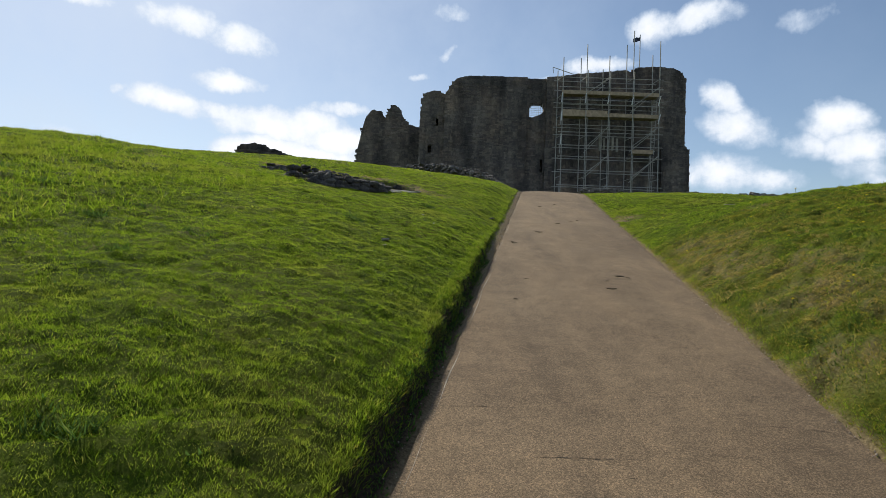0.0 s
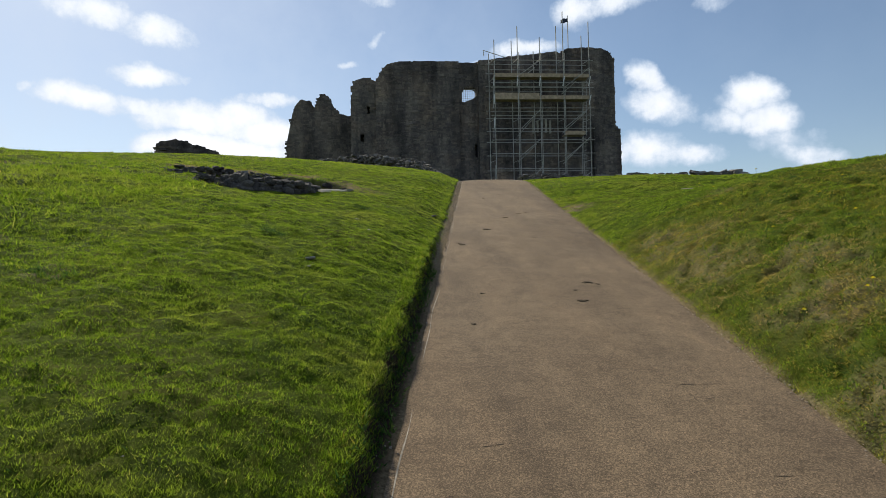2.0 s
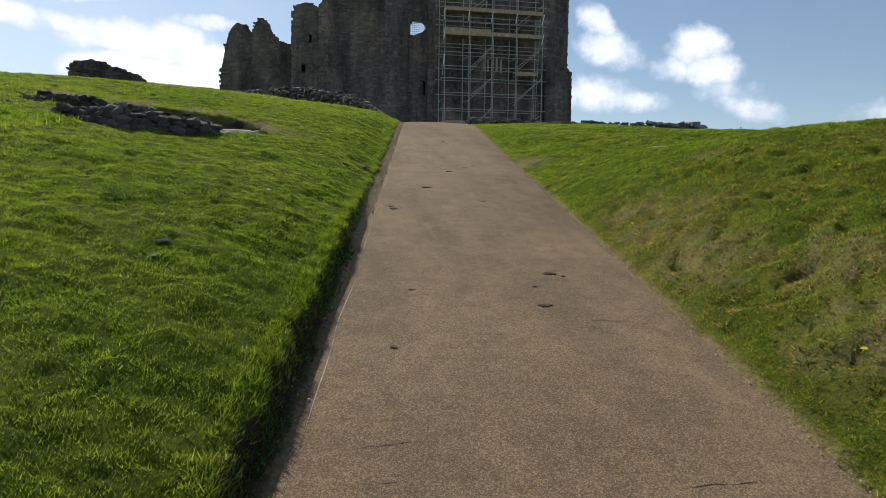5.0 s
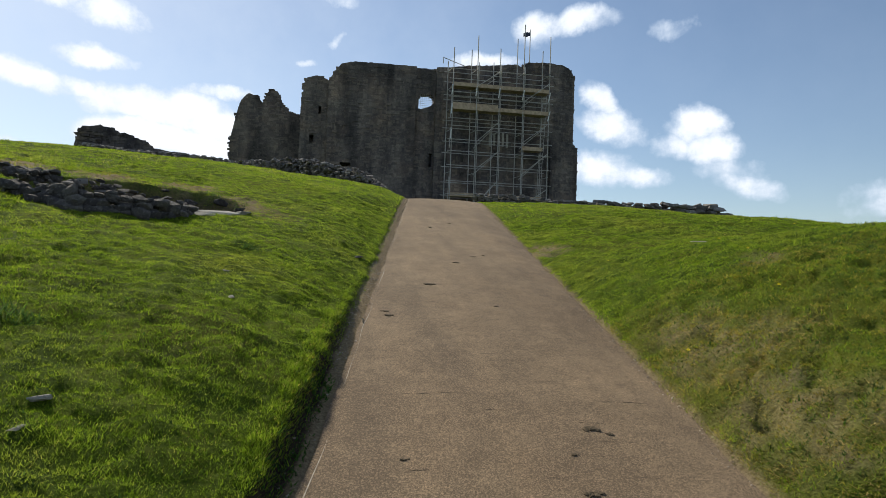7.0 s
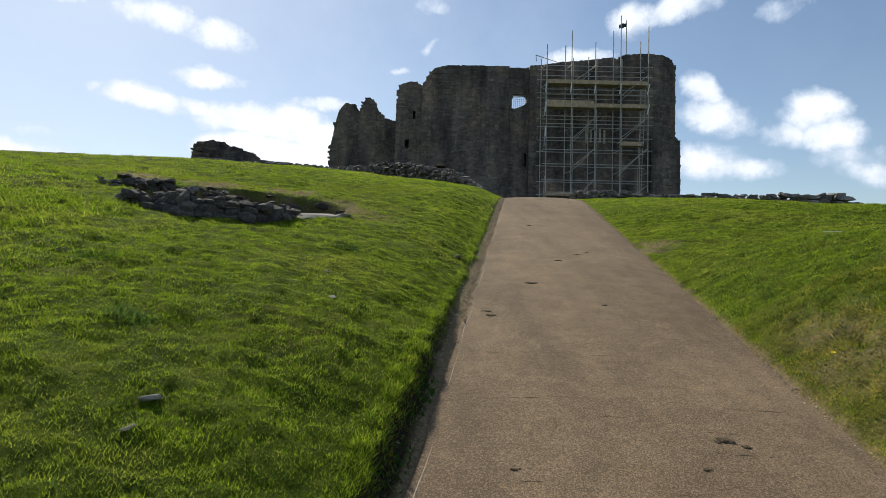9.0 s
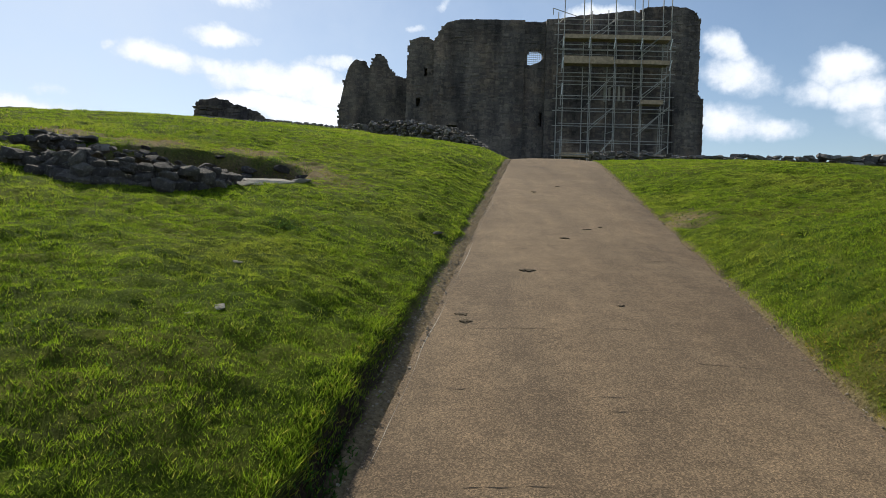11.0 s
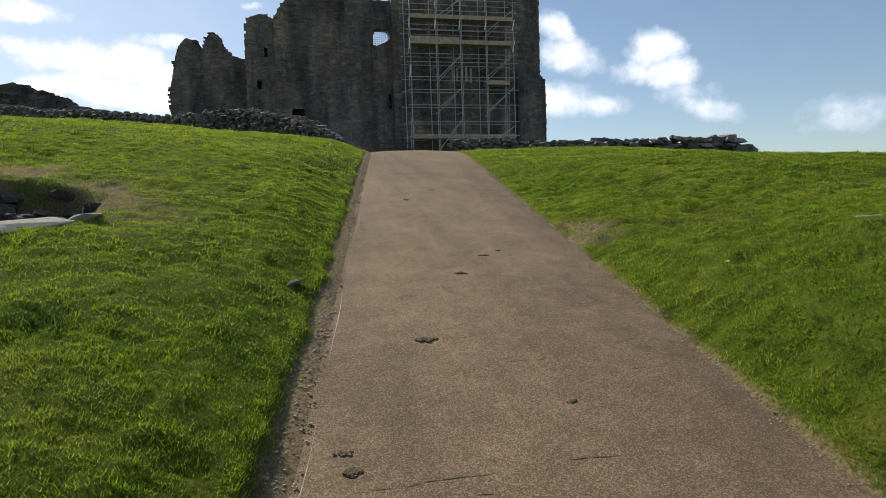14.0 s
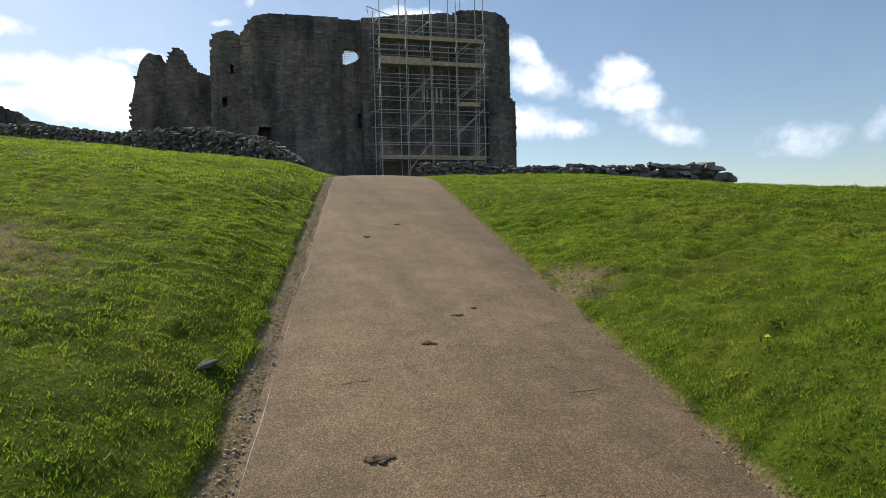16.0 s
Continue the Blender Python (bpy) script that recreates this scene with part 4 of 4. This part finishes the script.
PATH_OB = bpy.data.objects["path"]
crng = random.Random(77)
for i, (x0, x1, y) in enumerate(((0.38, 0.66, 4.4), (1.10, 1.32, 3.2), (0.34, 0.95, 2.49), (0.76, 1.2, 6.71), (1.95, 2.34, 6.6), (0.78, 0.98, 7.5), (1.3, 1.6, 7.33), (1.48, 2.06, 12.16), (1.53, 1.98, 11.92),
                               (1.4, 1.9, 4.05), (0.3, 0.6, 3.5), (1.0, 1.3, 5.3), (1.5, 2.2, 5.45), (0.9, 1.4, 8.1), (1.6, 2.0, 8.9), (1.2, 1.6, 9.9), (1.6, 2.1, 2.9), (0.0, 0.4, 3.0), (2.2, 2.6, 9.6), (1.9, 2.5, 7.7))):
    crack(x0, x1, y, 500 + i)
for i in range(46):
    y = 1.8 + 11.5 * crng.random() ** 1.3
    x = edge_left(y) + crng.uniform(0.1, 1.85)
    crack(x, x + crng.uniform(0.05, 0.24), y, 540 + i)


def build_edging():
    """The thin worn mortar line along the path's near verge."""
    V, Fc = [], []
    ys = [0.05 * i for i in range(20, 340)]
    for i, y in enumerate(ys):
        l = edge_left(y) + 0.022 * noise.noise(Vector((0, y * 1.7, 3))) + 0.035
        w = 0.003 * max(0.02, 0.3 + 1.6 * noise.noise(Vector((3, y * 1.3, 1))))
        z = profile(y) - 0.0122 + 0.006 * noise.noise(Vector((l * 2.2, y * 2.2, 0)))
        V += [(l - w, y, z), (l + w, y, z + 0.0003), (l + w, y, z - 0.02), (l - w, y, z - 0.02)]
    for i in range(len(ys) - 1):
        for k in range(4):
            a, b = 4 * i + k, 4 * i + (k + 1) % 4
            Fc.append((a, b, b + 4, a + 4))
    tagged(new("path_edging", mesh_from("path_edging", V, Fc, plain("worn_mortar", (0.33, 0.29, 0.235), 0.9, 0, 0.5, 14))), "thin worn pale mortar line along the path edge", "edging", kind="structure")


build_edging()


def build_gravel():
    rng = random.Random(31)
    V, Fc = [], []
    for i in range(9000):
        y = rng.uniform(1.0, 17.5)
        l = edge_left(y)
        u = rng.uniform(-0.02, 0.15)
        if u > verge(y) + 0.01 or rng.random() > 0.06 + 0.7 * smooth(6, 9, y):
            continue
        s_ = rng.uniform(0.0012, 0.0036) * rng.choice((0.7, 0.7, 1.0, 1.0, 1.8))
        x = l - u
        z = bank(x, y) if u > 0 else profile(y) - 0.01
        add_box(V, Fc, x - s_, x + s_, y - s_, y + s_, z - s_ * 0.5, z + s_ * 0.9, s_ * 0.45, rng)
    for i in range(900):
        y = rng.uniform(1.0, 16)
        x = edge_right(y) + rng.gauss(0.0, 0.03)
        s_ = rng.uniform(0.0015, 0.004)
        z = profile(y) - 0.012
        add_box(V, Fc, x - s_, x + s_, y - s_, y + s_, z - s_ * 0.5, z + s_ * 0.9, s_ * 0.45, rng)
    tagged(new("gravel", mesh_from("gravel", V, Fc, stone_material("loose_gravel", (0.24, 0.195, 0.15), (0.38, 0.32, 0.25), (0.60, 0.52, 0.43)))), "loose grit along the path edges", "gravel", kind="stuff")


build_gravel()


def small_stone(x, y, size, seed, mat, label):
    me = hull_stone(seed, 1.0, 0.7, 0.24)
    me.materials.append(mat)
    ob = new("stone", me)
    ob.scale, ob.rotation_euler = (size, size, size), (0.1, 0.15, seed)
    ob.location = (x, y, bank(x, y) + (0.005 if mat is ROCK else -0.007))
    return tagged(ob, label, "stone", "stones in the grass")


for i, (x, y, sz) in enumerate(((-0.62, 5.75, 0.13), (-0.6, 5.55, 0.09), (-0.21, 7.40, 0.10), (-0.27, 7.25, 0.08), (-0.35, 8.05, 0.10), (-0.42, 7.04, 0.08), (0.23, 7.7, 0.07), (-0.9, 2.9, 0.05))):
    small_stone(x, y, sz * 0.8, 600 + i, SLAB, "pale weathered stone lying in the mown grass")
small_stone(0.70, 10.03, 0.14, 620, ROCK, "dark stone standing up from the grass")
srng = random.Random(66)
for i in range(16):
    small_stone(3.17 + srng.gauss(0, 0.12), 11.2 + srng.gauss(0, 0.11), srng.uniform(0.03, 0.085), 630 + i, SLAB if i % 4 else FIELD, "flat grey stone in worn turf beside the path")

stick = thing("twig", (4.32, 9.38, bank(4.32, 9.38)), "thin pale dry twig lying on the grass", "twig")
rod("stem", (-0.08, 0.02, 0.03), (0.08, -0.02, 0.035), stick, plain("pale_wood", (0.6, 0.55, 0.45), 0.8, 0, 0.15), 0.005)
PETAL = plain("dandelion_petal", (0.80, 0.68, 0.03), 0.6, 0, 0.1)
STALK = plain("plant_stalk", (0.10, 0.17, 0.03), 0.6)


def build_dandelions():
    bm = bmesh.new()
    for ring, (r0, h) in enumerate(((0.017, 0.0), (0.012, 0.005), (0.007, 0.008))):
        for k in range(14):
            a = 2 * math.pi * (k + 0.5 * ring) / 14
            c, s_ = math.cos(a), math.sin(a)
            v = [bm.verts.new(p) for p in ((0.002 * c, 0.002 * s_, h), (r0 * c - 0.003 * s_, r0 * s_ + 0.003 * c, h + 0.005), (r0 * c + 0.003 * s_, r0 * s_ - 0.003 * c, h + 0.005))]
            bm.faces.new(v)
    first = None
    for x, y in ((3.86, 5.57), (3.0, 4.37), (2.94, 4.34), (2.61, 4.47), (4.07, 6.28), (4.7, 6.79), (4.28, 8.95), (4.09, 8.23), (5.0, 8.78), (3.3, 9.41), (2.75, 6.95), (3.35, 5.9), (3.6, 7.2)):
        if first is None:
            first = thing("dandelion", (x, y, bank(x, y)), "small yellow dandelion flower in the grass", "dandelion", "dandelions in the grass")
            rod("stalk", (0, 0, -0.02), (0, 0, 0.06), first, STALK, 0.002)
            f = part("flower", bm, PETAL, first, "yellow flower head")
            f.location = (0, 0, 0.06)
        else:
            copy_thing(first, pose(x, y, bank(x, y), 0, 0, 37 * x))


build_dandelions()


# ---- distant bare trees behind the wall ----
TWIG = plain("bare_twigs", (0.20, 0.18, 0.16), 0.9)


def build_tree(x, y, z, height, seed):
    rng = random.Random(seed)
    tree = thing("tree", (x, y, z), "distant leafless grey tree behind the drystone wall", "tree", "trees behind the wall")
    bm, tw = bmesh.new(), bmesh.new()

    def limb(a, d, length, r, depth):
        b = a + d * length
        target = bm if depth < 2 else tw
        q = d.to_track_quat("Z", "Y").to_matrix().to_4x4()
        bmesh.ops.create_cone(target, cap_ends=False, segments=5, radius1=r, radius2=r * 0.65, depth=length, matrix=Matrix.Translation((a + b) / 2) @ q)
        if depth == 4:
            return
        for _ in range(4 if depth else 6):
            e = (d + Vector((rng.uniform(-1, 1), rng.uniform(-1, 1), rng.uniform(-0.3, 0.7))) * 0.85).normalized()
            limb(a + d * length * rng.uniform(0.6, 1.0), e, length * rng.uniform(0.55, 0.75), r * 0.55, depth + 1)

    limb(Vector((0, 0, -1)), Vector((0, 0, 1)), height * 0.36, height * 0.03, 0)
    part("trunk", bm, TWIG, tree)
    part("crown", tw, TWIG, tree)


for k, (tx, ty, tz) in enumerate(((-31.0, 112.0, 21.4), (-26.0, 118.0, 21.0))):
    build_tree(tx, ty, tz - 9.5, 10.0, 40 + k)


# ---- foot of the keep ----
def build_barrier():
    bar = thing("timber_barrier", (0, 0, 0), "dark timber post and rail barrier at the foot of the keep", "barrier")
    for x in (7.9, 9.4, 10.9):
        board("post", x - 0.06, x + 0.06, 63.5, 63.62, 8.0, 9.75, bar, DARKWOOD)
    for z in (9.0, 9.5):
        board("rail", 7.8, 11.0, 63.44, 63.5, z, z + 0.12, bar, DARKWOOD)
    screen = thing("hoarding", (0, 0, 0), "dark boarded hoarding under the scaffold deck", "hoarding")
    for i in range(9):
        board("board", 11.3 + 0.75 * i, 12.04 + 0.75 * i, 64.3, 64.34, 7.9, 9.85, screen, DARKWOOD)


build_barrier()


# ---- grass ----
def value_noise(x, y, scale, seed):
    rng = np.random.default_rng(seed)
    tab = rng.random((64, 64))
    x, y = np.asarray(x) * scale + 1000, np.asarray(y) * scale + 1000
    i, j = np.floor(x).astype(int), np.floor(y).astype(int)
    f, g = x - i, y - j
    f, g = f * f * (3 - 2 * f), g * g * (3 - 2 * g)
    t = lambda a, b: tab[a % 64, b % 64]
    return (t(i, j) * (1 - f) + t(i + 1, j) * f) * (1 - g) + (t(i, j + 1) * (1 - f) + t(i + 1, j + 1) * f) * g


def on_ground(u, y, zs):
    us, ys = GRID[0], GRID[1]
    i = np.clip(np.searchsorted(us, u) - 1, 0, len(us) - 2)
    j = np.clip(np.searchsorted(ys, y) - 1, 0, len(ys) - 2)
    f = np.clip((u - us[i]) / (us[i + 1] - us[i]), 0, 1)
    g = np.clip((y - ys[j]) / (ys[j + 1] - ys[j]), 0, 1)
    return (zs[j, i] * (1 - f) + zs[j, i + 1] * f) * (1 - g) + (zs[j + 1, i] * (1 - f) + zs[j + 1, i + 1] * f) * g


def sow(name, zones, mat, label, seed, flop=(0.3, 1.7)):
    rng = np.random.default_rng(seed)
    P, Hh, Wd = [], [], []
    for side, u0, u1, y0, y1, dens, hmin, hmax, width in zones:
        n = int((u1 - u0) * (y1 - y0) * dens)
        u, y = rng.uniform(u0, u1, n), rng.uniform(y0, y1, n)
        x = edge_left(0) + 0.145 * y - u if side < 0 else edge_right(0) + 0.115 * y + u
        z = on_ground(u, y, GRID[2] if side < 0 else GRID[3])
        b = on_ground(u, y, GRID[4] if side < 0 else GRID[5])
        tuft = 0.25 * value_noise(x, y, 4.5, seed + 1) + 0.45 * value_noise(x, y, 13.0, seed + 2) + 0.3 * value_noise(x, y, 29.0, seed + 4)
        keep = rng.random(n) > (b * 0.93 if mat.name not in ("weed_leaf", "dead_thatch", "dry_grass_blade") else 0.0)
        keep &= rng.random(n) < 0.72 + 0.5 * tuft
        big = value_noise(x, y, 1.3, seed + 3)
        h = (hmin + (hmax - hmin) * np.clip(tuft * 2.2 - 0.6, 0.15, 1.4)) * rng.uniform(0.65, 1.25, n) * (0.85 + 0.3 * big)
        P.append(np.stack([x, y, z], 1)[keep])
        Hh.append(h[keep])
        Wd.append(np.full(keep.sum(), width))
    P, Hh, Wd = np.concatenate(P), np.concatenate(Hh), np.concatenate(Wd)
    n = len(P)
    a, lean = rng.uniform(0, 2 * np.pi, n), rng.uniform(*flop, n)
    face = rng.uniform(0, 2 * np.pi, n)
    side = np.stack([np.cos(face), np.sin(face), np.zeros(n)], 1) * (Wd * rng.uniform(0.6, 1.3, n))[:, None]
    tip = np.stack([np.cos(a) * lean, np.sin(a) * lean, np.ones(n)], 1)
    tip = tip / np.linalg.norm(tip, axis=1)[:, None] * Hh[:, None]
    base = P - np.array([0, 0, 0.006])
    V = np.stack([base - side, base + side, base + tip], 1).reshape(-1, 3)
    me = bpy.data.meshes.new(name)
    me.vertices.add(3 * n)
    me.vertices.foreach_set("co", V.ravel())
    me.loops.add(3 * n)
    me.loops.foreach_set("vertex_index", np.arange(3 * n))
    me.polygons.add(n)
    me.polygons.foreach_set("loop_start", np.arange(0, 3 * n, 3))
    me.update(calc_edges=True)
    me.materials.append(mat)
    return tagged(new(name, me), label, "grass", kind="stuff")


sow("grass", [
    (-1, 0.07, 2.2, 1.0, 9.0, 29000, 0.015, 0.030, 0.0022), (-1, 2.2, 4.0, 1.5, 9.0, 14000, 0.016, 0.034, 0.0030), (-1, 0.07, 4.0, 9.0, 14.0, 13000, 0.015, 0.033, 0.0032),
    (-1, 3.9, 8.5, 2.0, 14.0, 3000, 0.018, 0.05, 0.006), (-1, 2.9, 7.0, 3.0, 9.0, 1000, 0.04, 0.10, 0.005), (-1, 0.1, 7.5, 14.0, 20.0, 3000, 0.015, 0.042, 0.007),
    (-1, 0.06, 0.24, 1.0, 8.0, 16000, 0.020, 0.060, 0.0026), (-1, 0.06, 0.2, 8.0, 14.0, 9000, 0.012, 0.036, 0.0030),
    (1, 0.03, 2.6, 8.0, 14.0, 16000, 0.015, 0.033, 0.0031), (1, 2.6, 6.5, 7.5, 14.0, 3400, 0.018, 0.045, 0.006), (1, 0.05, 7.5, 14.0, 19.0, 2800, 0.015, 0.042, 0.007),
    (1, -0.02, 0.12, 1.0, 14.0, 4000, 0.02, 0.05, 0.0028), (1, 0.03, 2.6, 1.0, 8.0, 6000, 0.012, 0.036, 0.003),
], BLADE, "short mown green grass blades on the hillside", 100)
DRY = blade_material("dry_grass_blade", (0.075, 0.072, 0.010), (0.30, 0.26, 0.032), (0.46, 0.35, 0.13))
sow("dry_grass", [(1, 0.03, 2.6, 1.0, 8.0, 14000, 0.012, 0.038, 0.003), (1, 2.6, 6.0, 2.0, 7.5, 1700, 0.02, 0.055, 0.006), (-1, 0.12, 0.22, 1.0, 8.0, 1800, 0.02, 0.06, 0.003),
                  (-1, 1.1, 2.5, 10.3, 11.8, 4500, 0.012, 0.03, 0.003), (-1, 2.4, 4.6, 11.1, 12.1, 3500, 0.015, 0.04, 0.0035)],
    DRY, "sparse straw-coloured grass blades on the worn bank", 200, (0.8, 3.2))
WEED = blade_material("weed_leaf", (0.025, 0.055, 0.012), (0.06, 0.115, 0.024), (0.12, 0.15, 0.04))
LIP_TUFTS = [(HOLLOW[0] + 1.15 * math.cos(0.2 * k) * HOLLOW[2] - 0.76 * math.sin(0.2 * k) * HOLLOW[3], HOLLOW[1] + 1.15 * math.cos(0.2 * k) * HOLLOW[3] + 0.76 * math.sin(0.2 * k) * HOLLOW[2]) for k in range(15)]
TUFTS = [(-3.98, 7.52), (-3.97, 6.75), (-3.3, 4.45), (-2.7, 4.4), (-1.92, 4.45), (-2.7, 5.05), (-2.14, 3.63), (-1.25, 1.8), (-4.6, 8.8), (-5.2, 7.4), (-4.3, 5.6), (-3.6, 5.2), (-1.0, 6.4), (-0.3, 8.9), (-1.6, 7.2), (-1.5, 10.85), (-1.15, 10.75), (-1.9, 10.85), (-1.0, 10.45)]
# thick dark leaves on the right bank also stand in for small pockets of shadow
sow("weeds", [(-1, 0.03, 0.15, 1.0, 7.0, 3600, 0.015, 0.05, 0.008), (-1, 0.05, 0.11, 8.5, 14.0, 300, 0.008, 0.02, 0.006), (-1, 0.3, 2.6, 1.0, 9.0, 160, 0.01, 0.03, 0.008), (1, 0.1, 2.6, 1.0, 9.5, 1900, 0.01, 0.034, 0.006), (1, 0.1, 3.5, 9.5, 14.0, 500, 0.01, 0.034, 0.007)]
    + [(-1, edge_left(y) - x - 0.11, edge_left(y) - x + 0.11, y - 0.08, y + 0.08, 5000, 0.03, 0.09, 0.004) for x, y in TUFTS]
    + [(-1, edge_left(y) - x - 0.13, edge_left(y) - x + 0.13, y - 0.12, y + 0.12, 1800, 0.02, 0.07, 0.004) for x, y in LIP_TUFTS],
    WEED, "low dark leafy weeds and tufts in the turf and along the path verge, also shadow pockets on the right bank", 300)
THATCH = blade_material("dead_thatch", (0.19, 0.14, 0.045), (0.44, 0.335, 0.12), (0.58, 0.47, 0.2))
MATTED = [(2.55, 5.35), (2.75, 5.15), (2.62, 5.75), (2.95, 5.6), (3.1, 6.05), (2.9, 4.55), (3.15, 4.75), (3.35, 5.05), (2.7, 4.2), (3.0, 3.9), (3.3, 4.2), (2.5, 4.75), (3.5, 5.7), (3.3, 6.6), (2.85, 6.5), (3.7, 6.2), (2.55, 3.3), (2.9, 3.2), (3.6, 4.6)]
sow("matted_grass", [(1, x - edge_right(y) - 0.16, x - edge_right(y) + 0.16, y - 0.12, y + 0.12, 9000, 0.02, 0.055, 0.003) for x, y in MATTED],
    THATCH, "matted straw-brown dead grass on the worn bank", 340, (1.4, 4.0))
sow("thatch", [(1, bx - edge_right(by) - br, bx - edge_right(by) + br, by - br, by + br, 5200, 0.012, 0.045, 0.003) for bx, by, br in BARE if bx > 0 and br > 0.24],
    THATCH, "dead brown thatch on the worn patches of the bank", 320, (1.4, 4.0))
